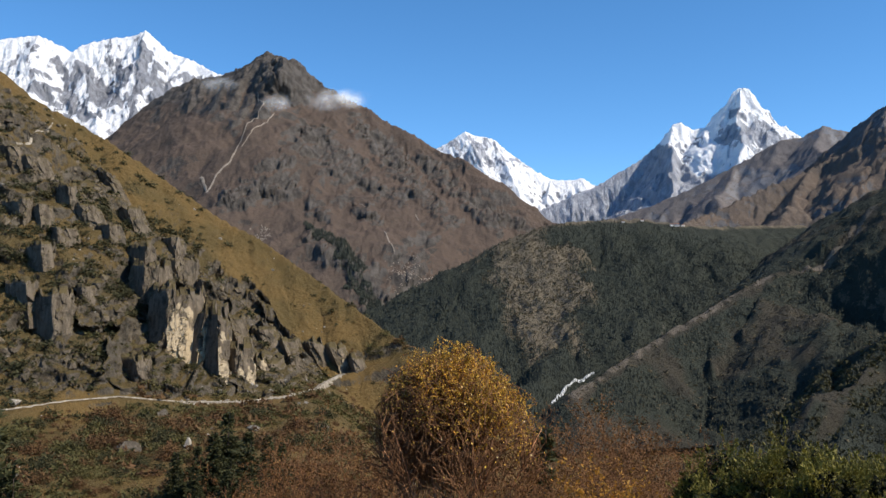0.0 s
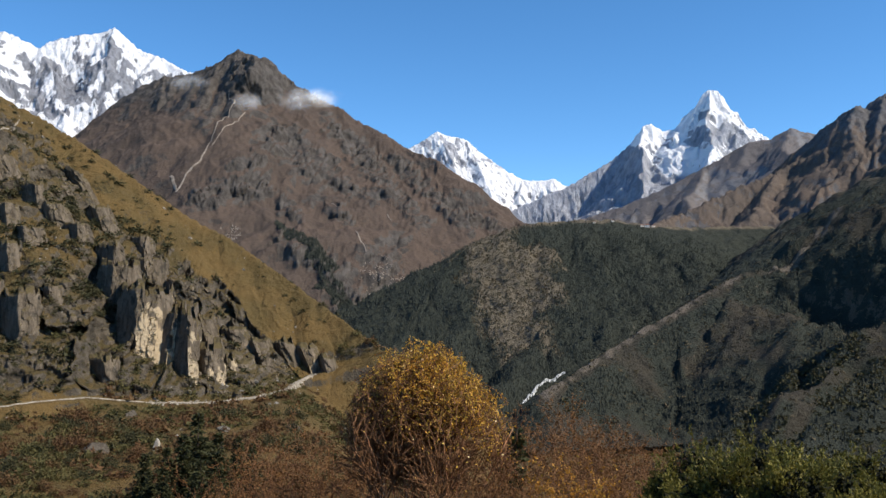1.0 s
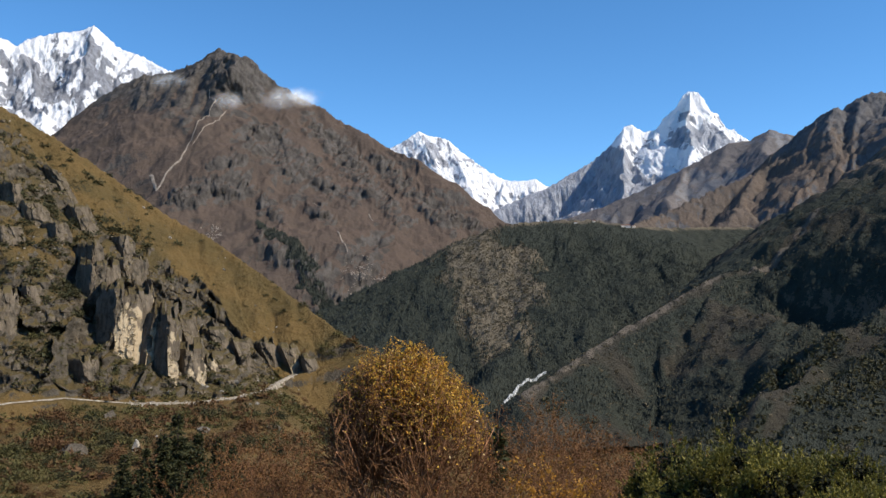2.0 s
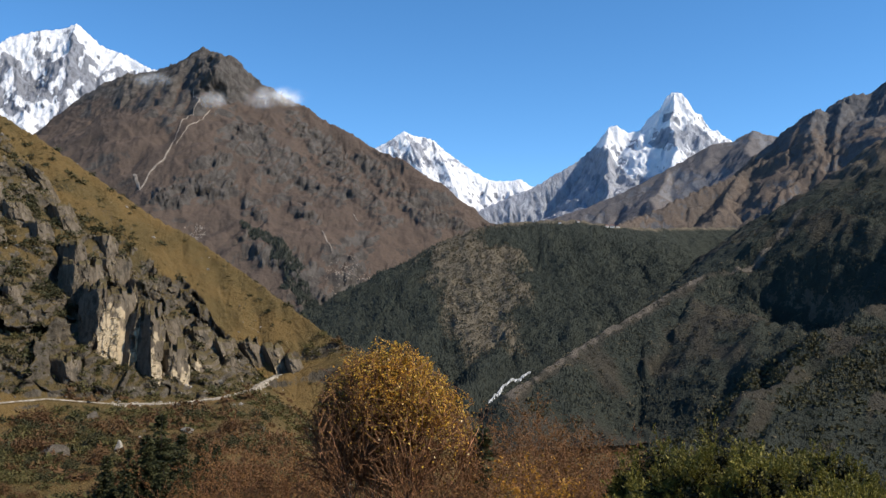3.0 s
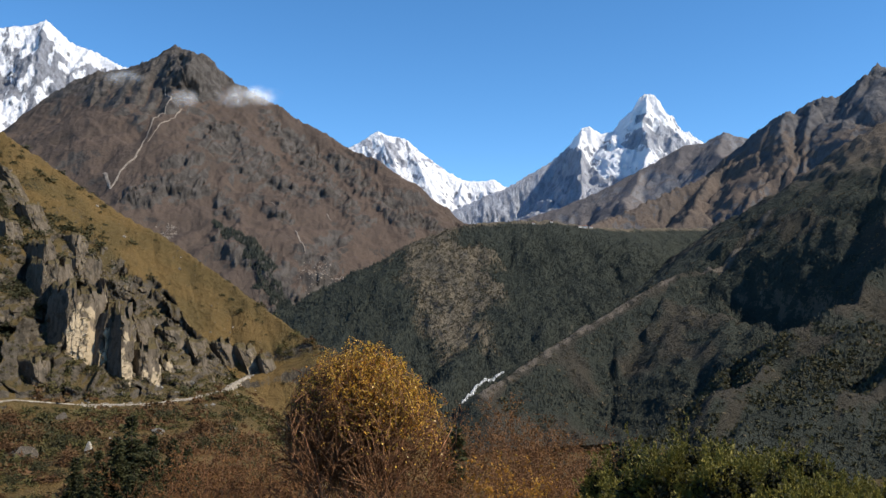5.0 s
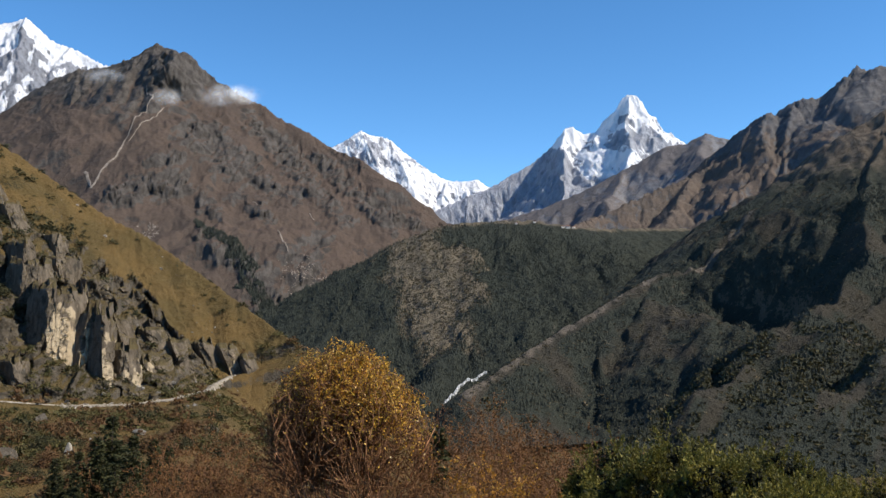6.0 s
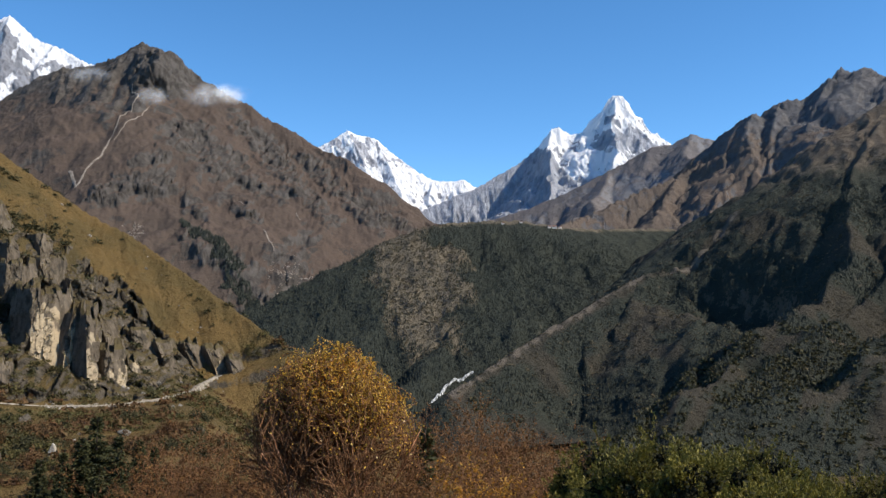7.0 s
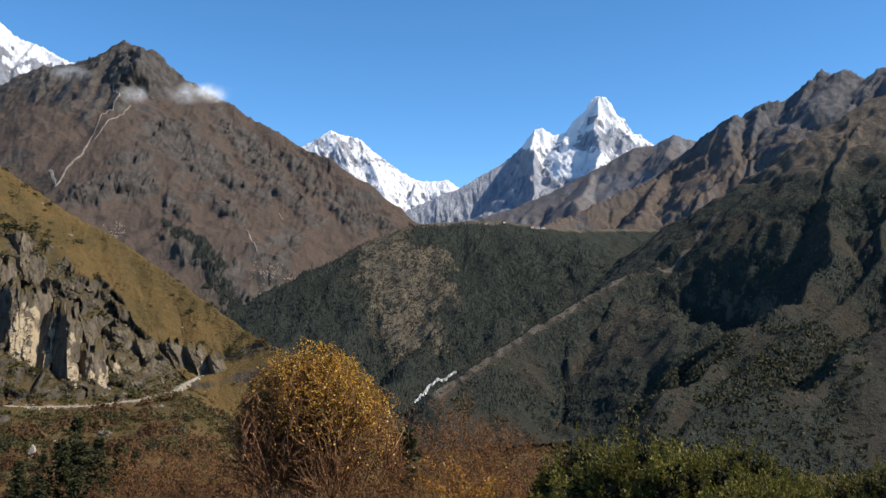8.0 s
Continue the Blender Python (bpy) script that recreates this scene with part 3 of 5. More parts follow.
broken_brown = broken_push(36, 22, 601, -0.02, (610, 60), (-14.2, 3.0, 560))
BROWN_SPURS = [(-540, -462, -372, 560, 745, 125), (-660, -625, -600, 500, 690, 22), (-610, -575, -550, 450, 690, 28), (-560, -520, -500, 430, 620, 24), (-520, -470, -440, 470, 600, 30), (-760, -720, -690, 560, 690, 20)]
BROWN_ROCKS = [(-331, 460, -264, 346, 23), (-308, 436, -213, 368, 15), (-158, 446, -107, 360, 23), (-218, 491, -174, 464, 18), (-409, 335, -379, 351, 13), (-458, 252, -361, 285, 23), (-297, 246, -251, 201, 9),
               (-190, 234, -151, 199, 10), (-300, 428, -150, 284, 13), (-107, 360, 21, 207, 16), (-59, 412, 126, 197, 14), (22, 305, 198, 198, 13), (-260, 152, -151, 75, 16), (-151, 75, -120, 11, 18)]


def brown_push(x, y, z):
    out, where = broken_brown(x, y, z)
    spurs = spurs_out(x, z, BROWN_SPURS, 651, 26)
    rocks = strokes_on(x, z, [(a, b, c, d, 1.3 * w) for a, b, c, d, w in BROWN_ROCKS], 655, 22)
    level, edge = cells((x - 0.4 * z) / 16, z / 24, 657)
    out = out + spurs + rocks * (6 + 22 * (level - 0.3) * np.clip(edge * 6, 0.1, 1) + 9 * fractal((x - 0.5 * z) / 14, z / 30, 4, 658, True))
    return out, np.maximum(np.maximum(where, rocks), np.clip(spurs / 12, 0, 1))


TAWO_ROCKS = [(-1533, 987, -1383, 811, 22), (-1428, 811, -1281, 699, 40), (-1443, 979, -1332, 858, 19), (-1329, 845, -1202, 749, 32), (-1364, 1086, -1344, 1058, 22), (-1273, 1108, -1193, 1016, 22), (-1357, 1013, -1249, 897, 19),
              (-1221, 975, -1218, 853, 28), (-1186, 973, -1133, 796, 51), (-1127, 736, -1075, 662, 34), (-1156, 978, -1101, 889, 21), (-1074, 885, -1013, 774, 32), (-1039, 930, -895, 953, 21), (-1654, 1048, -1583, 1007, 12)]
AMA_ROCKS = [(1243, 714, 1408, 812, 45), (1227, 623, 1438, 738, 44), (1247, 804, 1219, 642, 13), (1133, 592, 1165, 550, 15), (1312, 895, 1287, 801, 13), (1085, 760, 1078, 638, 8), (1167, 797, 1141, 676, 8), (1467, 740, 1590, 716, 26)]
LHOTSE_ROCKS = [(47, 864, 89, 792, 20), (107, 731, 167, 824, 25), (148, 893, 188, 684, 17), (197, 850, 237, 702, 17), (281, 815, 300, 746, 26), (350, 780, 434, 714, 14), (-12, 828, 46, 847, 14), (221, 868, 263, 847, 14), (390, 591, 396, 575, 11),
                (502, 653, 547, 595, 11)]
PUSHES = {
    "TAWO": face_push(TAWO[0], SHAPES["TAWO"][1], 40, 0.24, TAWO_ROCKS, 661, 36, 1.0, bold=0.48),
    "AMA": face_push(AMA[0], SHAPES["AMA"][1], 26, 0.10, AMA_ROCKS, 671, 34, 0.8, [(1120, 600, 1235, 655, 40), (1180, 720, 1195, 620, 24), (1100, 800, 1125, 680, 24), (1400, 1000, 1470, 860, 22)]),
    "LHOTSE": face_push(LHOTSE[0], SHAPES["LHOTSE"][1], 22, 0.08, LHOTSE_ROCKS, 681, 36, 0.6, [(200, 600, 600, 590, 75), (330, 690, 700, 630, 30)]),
    "HILL": crag_push,
    "BROWN": brown_push,
    "CRAGS": broken_push(45, 15, 611, 0.3, (400, 90)),
    "BACK": broken_push(55, 13, 641, 0.4),
    "MID": lambda x, y, z: (0 * x, np.clip(clearing(x, y), 0, 1)),
    "RIGHT": lambda x, y, z: (0 * x, np.clip(1.5 * open_land(x, y), 0, 1) + lit_bare_crest(x, y)),
}
for name, which, az0, az1, n_az, r0, r1, n_r, mat, label in (
    ("snow_mountain", "TAWO", -40, -4, 620, 2900, 4300, 210, M_TAWO, "broad snow-covered mountain with grey rock ribs under a sharp white crest"),
    ("rocky_mountain", "BROWN", -29, 10, 640, 1450, 3100, 260, M_BROWN, "brown grassy mountain with grey rocky summit and dark gullies"),
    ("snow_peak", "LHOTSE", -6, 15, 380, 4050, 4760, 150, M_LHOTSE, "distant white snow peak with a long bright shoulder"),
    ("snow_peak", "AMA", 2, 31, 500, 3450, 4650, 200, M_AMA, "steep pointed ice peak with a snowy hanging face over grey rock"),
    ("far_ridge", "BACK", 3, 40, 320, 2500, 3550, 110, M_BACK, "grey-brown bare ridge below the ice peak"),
    ("crag_mountain", "CRAGS", 7, 46, 430, 1700, 2900, 180, M_CRAGS, "dark brown mountain with a jagged row of rocky summits"),
    ("wooded_hill", "MID", -8, 26, 400, 900, 2050, 200, M_MID, "rounded wooded hill with a sunlit brown clearing across the gorge"),
    ("valley_side", "RIGHT", 0, 58, 480, 420, 1950, 250, M_RIGHT, "dark forested mountainside falling in spurs to the river"),
    ("grassy_hillside", "HILL", -30.5, 12, 760, 112, 455, 270, M_HILL, "ochre grass hillside with grey cliffs above a footpath"),
):
    land = sheet(name, lambda x, y, w=which: height_of(w, x, y), az0, az1, n_az, radii_of(which, r0, r1, n_r), mat, push=PUSHES.get(which))
    tagged(land, label, "mountain" if "hill" not in name else "hill")
    LAND[which] = land


def draped(which):
    """Height of the finished land surface over points of the plan."""
    me = LAND[which].data
    co = np.empty(len(me.vertices) * 3, np.float32)
    me.vertices.foreach_get("co", co)
    tree = BVHTree.FromPolygons(co.reshape(-1, 3).tolist(), [tuple(p.vertices) for p in me.polygons])

    def level(x, y):
        x, y = np.broadcast_arrays(np.asarray(x, float), np.asarray(y, float))
        z = np.empty(x.shape)
        for i in np.ndindex(x.shape):
            spot = tree.ray_cast(Vector((x[i], y[i], 3000.0)), Vector((0, 0, -1)))[0]
            z[i] = spot.z if spot else height_of(which, np.array([x[i]]), np.array([y[i]]))[0]
        return z
    return level


# ---- plants and stones: shapes ----
def quick_mesh(name, verts, faces, material, parent=None, smooth=False):
    """One mesh object from arrays: verts (n, 3), faces (m, 3 or 4)."""
    verts, faces = np.asarray(verts, np.float32), np.asarray(faces, np.int32)
    me = bpy.data.meshes.new(name)
    me.vertices.add(len(verts))
    me.vertices.foreach_set("co", verts.ravel())
    me.loops.add(faces.size)
    me.loops.foreach_set("vertex_index", faces.ravel())
    me.polygons.add(len(faces))
    me.polygons.foreach_set("loop_start", np.arange(0, faces.size, faces.shape[1], dtype=np.int32))
    me.polygons.foreach_set("use_smooth", np.full(len(faces), smooth))
    me.materials.append(material)
    me.update(calc_edges=True)
    ob = new(name, me)
    ob.parent = parent
    return ob


def repeat(verts, faces, places, scales, turns, rng, jitter=0.0):
    """Many copies of a small template as one set of arrays."""
    n, k = len(places), len(verts)
    c, s = np.cos(turns)[:, None], np.sin(turns)[:, None]
    v = np.repeat(verts[None], n, 0) * (1 + jitter * rng.uniform(-1, 1, (n, k, 3)))
    x, y = v[..., 0] * c - v[..., 1] * s, v[..., 0] * s + v[..., 1] * c
    v = np.stack([x, y, v[..., 2]], -1) * np.asarray(scales).reshape(n, 1, -1) + np.asarray(places)[:, None]
    f = np.asarray(faces)[None] + (np.arange(n) * k)[:, None, None]
    return v.reshape(-1, 3), f.reshape(-1, np.asarray(faces).shape[1])


def far_fir():
    """A conifer of two ragged tiers, one metre high."""
    v, f = [], []
    for z0, z1, r in ((0.05, 0.66, 0.2), (0.42, 1.0, 0.13)):
        b = len(v)
        for i in range(5):
            a = i * 2 * math.pi / 5 + z0 * 3
            q = r * (1 if i % 2 else 0.72)
            v.append((q * math.cos(a), q * math.sin(a), z0 + 0.05 * (i % 2)))
        v.append((0, 0, z1))
        f += [(b + i, b + (i + 1) % 5, b + 5) for i in range(5)]
    return np.array(v), np.array(f)


def leaf_puff(rng, count, leaf):
    """A shrub of loose leaf-clusters in a dome one metre in radius."""
    d = rng.normal(size=(count, 3))
    d /= np.linalg.norm(d, axis=1)[:, None]
    d[:, 2] = np.abs(d[:, 2]) * 1.1 - 0.1
    c = d * rng.uniform(0.45, 1.0, (count, 1)) * (1 + 0.25 * np.sin(d[:, :1] * 5 + d[:, 1:2] * 4))
    u, w = rng.normal(size=(count, 3)), rng.normal(size=(count, 3))
    v = np.stack([c + leaf * u * 0.6, c + leaf * w * 0.6, c - leaf * (u + w) * 0.35], 1).reshape(-1, 3)
    return v, np.arange(count * 3).reshape(-1, 3)


def stone(rng, level=2):
    """A broken stone about one metre in radius: a ball cut by random planes."""
    bm = bmesh.new()
    bmesh.ops.create_icosphere(bm, subdivisions=level, radius=1.0)
    v = np.array([p.co for p in bm.verts])
    f = np.array([[q.index for q in p.verts] for p in bm.faces])
    bm.free()
    for _ in range(9):
        n = rng.normal(size=3)
        n /= np.linalg.norm(n)
        over = np.maximum(v @ n - rng.uniform(0.45, 0.8), 0)
        v = v - over[:, None] * n
    return v, f


def fan_places(rng, count, az0, az1, r0, r1):
    az = np.radians(rng.uniform(az0, az1, count))
    r = np.sqrt(rng.uniform(r0 ** 2, r1 ** 2, count))
    return np.sin(az) * r, np.cos(az) * r


# bluish conifer green, with the valley's haze mixed into the leaf colour
M_FAR_FIR = plant_material("hazed_conifer_green", [(0.030, 0.035, 0.028), (0.037, 0.042, 0.032), (0.046, 0.050, 0.038)], 0.0, 0.9, 0.02)
M_FAR_SCRUB = plant_material("far_scrub_brown", [(0.12, 0.098, 0.06), (0.075, 0.066, 0.04), (0.21, 0.17, 0.11)], 0.0, 0.9, 0.02)
M_SHRUB_DARK = plant_material("hill_shrub_dark", [(0.028, 0.032, 0.014), (0.05, 0.048, 0.02), (0.075, 0.06, 0.025)], 0.15, 0.8, 0.1)
M_SHRUB_RUST = plant_material("hill_shrub_rust", [(0.080, 0.042, 0.019), (0.120, 0.062, 0.026), (0.105, 0.078, 0.032)], 0.2, 0.8, 0.1)
M_SHRUB_OLIVE = plant_material("hill_shrub_olive", [(0.06, 0.06, 0.02), (0.09, 0.08, 0.028), (0.12, 0.10, 0.035)], 0.2, 0.8, 0.1)
M_FIR = plant_material("fir_needles", [(0.024, 0.028, 0.011), (0.045, 0.048, 0.017), (0.08, 0.076, 0.026)], 0.15, 0.7, 0.5)


def rock_material(name, dark, mid, fresh, size, patch=None):
    """Weathered cliff: grey crust, streaks, pale tan where it broke away."""
    n = Nodes(name)
    big, streak, fine = n.noise(0.16 / size, 4), n.noise(1.2 / size, 6, 0.65, stretch=(1, 1, 0.25)), n.noise(5 / size, 8, 0.7)
    crust = n.mix(n.ramp(streak, 0.35, 0.65), dark, mid)
    crust = n.mix(n.ramp(fine, 0.5, 0.78, 0, 0.6), crust, tuple(min(1, c * 1.7) for c in mid))
    broken = n.math("ADD", big, n.math("MULTIPLY", n.math("SUBTRACT", streak, 0.5), 0.6))
    if patch:   # broken faces where the shape says so
        land = n.add("ShaderNodeAttribute")
        land.attribute_name = patch
        broken = n.math("ADD", n.math("MULTIPLY", broken, 0.5), n.math("MULTIPLY", land.outputs["Fac"], 0.5))
    colour = n.mix(n.ramp(broken, 0.50, 0.60), crust, fresh)
    if patch:   # turf and dark moss on the ledges, soot-dark streaks
        flat = n.math("ADD", n.axis(n.geo.outputs["Normal"], 2), n.math("MULTIPLY", n.math("SUBTRACT", fine, 0.5), 1.2))
        colour = n.mix(n.ramp(flat, 0.42, 0.60), colour, (0.085, 0.066, 0.030))
        colour = n.mix(n.ramp(n.noise(0.5 / size, 5, 0.7), 0.52, 0.66, 0, 0.75), colour, (0.034, 0.031, 0.024))
    crack = n.noise(0.9 / size, stretch=(1, 1, 0.4), kind="ShaderNodeTexVoronoi")
    n.bump(n.math("ADD", n.math("MULTIPLY", crack, 0.7), n.math("ADD", streak, n.math("MULTIPLY", fine, 0.6))), 0.9, size * 0.25)
    return n.done(colour, 0.92, 0.15)


M_CLIFF = rock_material("cliff_rock", (0.062, 0.052, 0.04), (0.125, 0.107, 0.083), (0.33, 0.255, 0.165), 2.2)
M_CRAG = rock_material("crag_rock", (0.080, 0.064, 0.046), (0.168, 0.136, 0.099), (0.42, 0.335, 0.22), 2.2, "fresh")
M_PALE_STONE = rock_material("pale_stone", (0.20, 0.172, 0.135), (0.29, 0.252, 0.20), (0.38, 0.34, 0.275), 0.8)
M_STONE = rock_material("loose_stone", (0.11, 0.10, 0.085), (0.18, 0.165, 0.14), (0.30, 0.27, 0.23), 0.8)


def dust_material(name, a, b, size):
    n = Nodes(name)
    g = n.noise(1.0 / size, 8, 0.7)
    n.bump(g, 0.6, size * 0.1)
    return n.done(n.mix(n.ramp(g, 0.35, 0.65), a, b), 0.95, 0.1)


M_DUST = dust_material("pale_path_dust", (0.15, 0.125, 0.09), (0.34, 0.30, 0.24), 1.6)
M_SCAR = dust_material("pale_scree", (0.17, 0.142, 0.115), (0.29, 0.25, 0.21), 8.0)
M_FOAM = dust_material("white_water", (0.07, 0.085, 0.09), (0.56, 0.58, 0.60), 3.5)


def ribbon(name, line, widths, material, level, lift, step, wobble, seed):
    """A strip laid along a line of the plan, following the land's height."""
    rng = np.random.default_rng(seed)
    pts = np.array([p[:2] for p in line], float)
    run = np.concatenate([[0], np.cumsum(np.hypot(*np.diff(pts, axis=0).T))])
    s = np.arange(0, run[-1], step)
    x, y = np.interp(s, run, pts[:, 0]), np.interp(s, run, pts[:, 1])
    x, y = x + wobble * fractal(s / (wobble * 8), s * 0 + 0.3, 2, seed), y + wobble * fractal(s / (wobble * 8), s * 0 + 7.3, 2, seed)
    tx, ty = np.gradient(x), np.gradient(y)
    size = np.hypot(tx, ty)
    w = np.interp(s, np.linspace(0, run[-1], len(widths)), widths) * (1 + 0.5 * fractal(s / (widths[0] * 2), s * 0 + 3.1, 3, seed + 5))
    across = np.linspace(-0.5, 0.5, 5)
    vx = x[:, None] - ty[:, None] / size[:, None] * w[:, None] * across
    vy = y[:, None] + tx[:, None] / size[:, None] * w[:, None] * across
    vz = level(vx, vy) + lift * (1 - 2.5 * across ** 2)
    i = (np.arange(len(s) - 1)[:, None] * 5 + np.arange(4)[None]).ravel()
    return quick_mesh(name, np.stack([vx, vy, vz], -1).reshape(-1, 3), np.stack([i, i + 1, i + 6, i + 5], 1), material, smooth=True)



# ---- paths, scree and river ----
hill_surface = draped("HILL")
level_hill = lambda x, y: np.minimum(hill_surface(x, y), height_of("HILL", x, y) + 0.5)
footpath = ribbon("footpath", PATH_LINE[:11], [0.6, 1.0, 0.6, 1.1, 0.5, 0.9, 0.5, 1.2, 0.7, 2.0, 0.9, 2.4, 3.2, 1.4], M_DUST, level_hill, 0.45, 0.6, 0.5, 1)
tagged(footpath, "pale trodden earth footpath cut along the hillside", "path", kind="structure")
tagged(ribbon("track", [(-153.0, 319.5), (-153.6, 333.9), (-159.8, 365.0)], [0.9, 0.7, 0.5], M_DUST, level_hill, 0.3, 1.0, 0.6, 2),
       "faint worn track on the upper grass slope", "path", kind="structure")
RIVER_LINE = [(192, 1148), (179, 1143), (165, 1130), (152, 1113), (144, 1098), (133, 1065), (121, 1034)]
level_brown = draped("BROWN")
for line, widths in (([(-553, 2050), (-538, 2018), (-524, 1988)], [6, 5, 3]), ([(-524, 1988), (-517, 2046), (-494, 2080), (-492, 2180), (-490, 2245), (-475, 2275), (-468, 2326), (-481, 2348), (-508, 2420)], [4.5, 4, 3.2, 3.2, 3, 2]),
                     ([(-480, 2135), (-466, 2200), (-450, 2225), (-448, 2283), (-441, 2313)], [1.5, 2.5, 2.5, 2]),
                    
                     ([(-123, 1907), (-106, 1836), (-97, 1809)], [2, 4, 2]), ([(-188, 2048), (-171, 2006)], [2, 3]), ([(-61, 2066), (-53, 2033)], [3, 2])):
    tagged(ribbon("scree_gully", line, widths, M_SCAR, level_brown, 1.6, 4, 5, 3), "pale eroded scree gully on the brown mountainside", "scree", "scree gullies")
scree_rng = np.random.default_rng(79)
for az, r, wide, deep, count in ((-2.1, 1765, 1.5, 55, 900), (-11.4, 1890, 0.8, 30, 500)):
    x, y = fan_places(scree_rng, count, az - 1.5 * wide, az + 1.5 * wide, r - 1.5 * deep, r + 1.5 * deep)
    pick = ((np.degrees(np.arctan2(x, y)) - az) / wide) ** 2 + ((np.hypot(x, y) - r) / deep) ** 2 + 1.2 * fractal(x / 18, y / 18, 3, 78) < 0.75
    x, y = x[pick], y[pick]
    size = scree_rng.uniform(0.7, 2.4, len(x))
    blocks = repeat(*stone(scree_rng, 1), np.stack([x, y, level_brown(x, y)], 1), np.stack([size] * 3, 1), scree_rng.uniform(0, 6.28, len(x)), scree_rng, 0.3)
    tagged(quick_mesh("scree_blocks", *blocks, M_SCAR), "pale broken blocks strewn on the brown mountainside", "scree", kind="stuff")
gorge = lambda x, y: np.maximum(np.maximum(height_of("MID", x, y), height_of("RIGHT", x, y)), ground_height(x, y))
river = ribbon("river", RIVER_LINE, [1.2, 3.4, 1.6, 4.6, 2.6, 4.2, 1.8], M_FOAM, gorge, 4.0, 2.0, 2.2, 4)
tagged(river, "white foaming river in the gorge", "river", kind="structure")

# ---- forests on the far slopes ----
rng = np.random.default_rng(5)


def forest(name, which, count, az0, az1, r0, r1, low, high, keep, material, label, template, jitter=0.25, squash=1.0):
    x, y = fan_places(rng, count, az0, az1, r0, r1)
    pick = keep(x, y)
    x, y = x[pick], y[pick]
    z = ground_height(x, y) if which == "GROUND" else level_brown(x, y) if which == "BROWN" else height_of(which, x, y)
    high_enough = z > -135
    x, y, z = x[high_enough], y[high_enough], z[high_enough]
    h = rng.uniform(low, high, len(x)) * np.clip(np.hypot(x, y) / 900, 0.5, 1)
    w = h * rng.uniform(0.8, 1.3, len(x)) * squash
    v, f = repeat(*template, np.stack([x, y, z - 0.4], 1), np.stack([w, w, h], 1), rng.uniform(0, 6.28, len(x)), rng, jitter)
    return tagged(quick_mesh(name, v, f, material), label, "trees", kind="stuff")


forest("conifer_forest", "MID", 36000, -5, 22, 960, 1700, 3.2, 6.0,
       lambda x, y: ((clearing(x, y) < 0.75) | (rng.uniform(0, 1, len(x)) < 0.07)) & (rng.uniform(0, 1, len(x)) < 0.85 - 0.7 * np.clip((np.hypot(x, y) - 1560) / 120, 0, 1)),
       M_FAR_FIR, "dense dark green conifer forest on the far hill", far_fir(), squash=1.25)
forest("scrub", "MID", 7000, 2, 11, 1150, 1640, 1.2, 2.6, lambda x, y: clearing(x, y) > 0.4, M_FAR_SCRUB, "sparse brown scrub on the sunlit clearing", leaf_puff(rng, 12, 0.6), 0.3)
forest("conifer_forest", "RIGHT", 38000, 6, 45, 430, 1400, 3.2, 6.0,
       lambda x, y: open_land(x, y) < 0.14, M_FAR_FIR, "dark conifer forest on the shaded valley side", far_fir(), squash=1.25)
forest("scrub", "RIGHT", 12000, 6, 45, 430, 1500, 1.0, 2.6,
       lambda x, y: open_land(x, y) > -0.2, M_FAR_SCRUB, "brown scrub on the spurs of the valley side", leaf_puff(rng, 20, 0.45), 0.3)
forest("scrub", "RIGHT", 19000, 9, 45, 420, 1000, 1.6, 4.2,
       lambda x, y: rng.uniform(0, 1, len(x)) < 0.7 - 1.2 * open_land(x, y), M_SHRUB_DARK, "dark green scrub covering the lower valley side", leaf_puff(rng, 14, 0.5), 0.3)
forest("conifer_forest", "GROUND", 3000, -6, 42, 420, 1100, 6, 11, lambda x, y: fractal(x / 70, y / 70, 3, 421) > -0.1, M_FAR_FIR,
       "conifers on the floor of the gorge", far_fir())
forest("scrub", "GROUND", 2600, 18, 46, 150, 440, 3.0, 7.0, lambda x, y: rng.uniform(0, 1, len(x)) < 0.9, M_SHRUB_DARK, "dark scrub on the slope down to the gorge", leaf_puff(rng, 30, 0.35), 0.3)
STRIP = np.array([(-288, 1884), (-240, 1828), (-205, 1800), (-152, 1690), (-112, 1620)], float)


def in_strip(x, y):
    """Inside the gully of the brown mountain that conifers fill."""
    off = np.abs(x - np.interp(-y, -STRIP[:, 1], STRIP[:, 0]))
    return off < np.interp(-y, -STRIP[:, 1], [6, 19, 20, 24, 15]) * (1 + 0.9 * fractal(x / 30, y / 30, 3, 431))


forest("conifer_forest", "BROWN", 16000, -10, -3, 1600, 1920, 5, 8, in_strip, M_FAR_FIR,
       "strip of dark conifers in a gully of the brown mountain", far_fir())

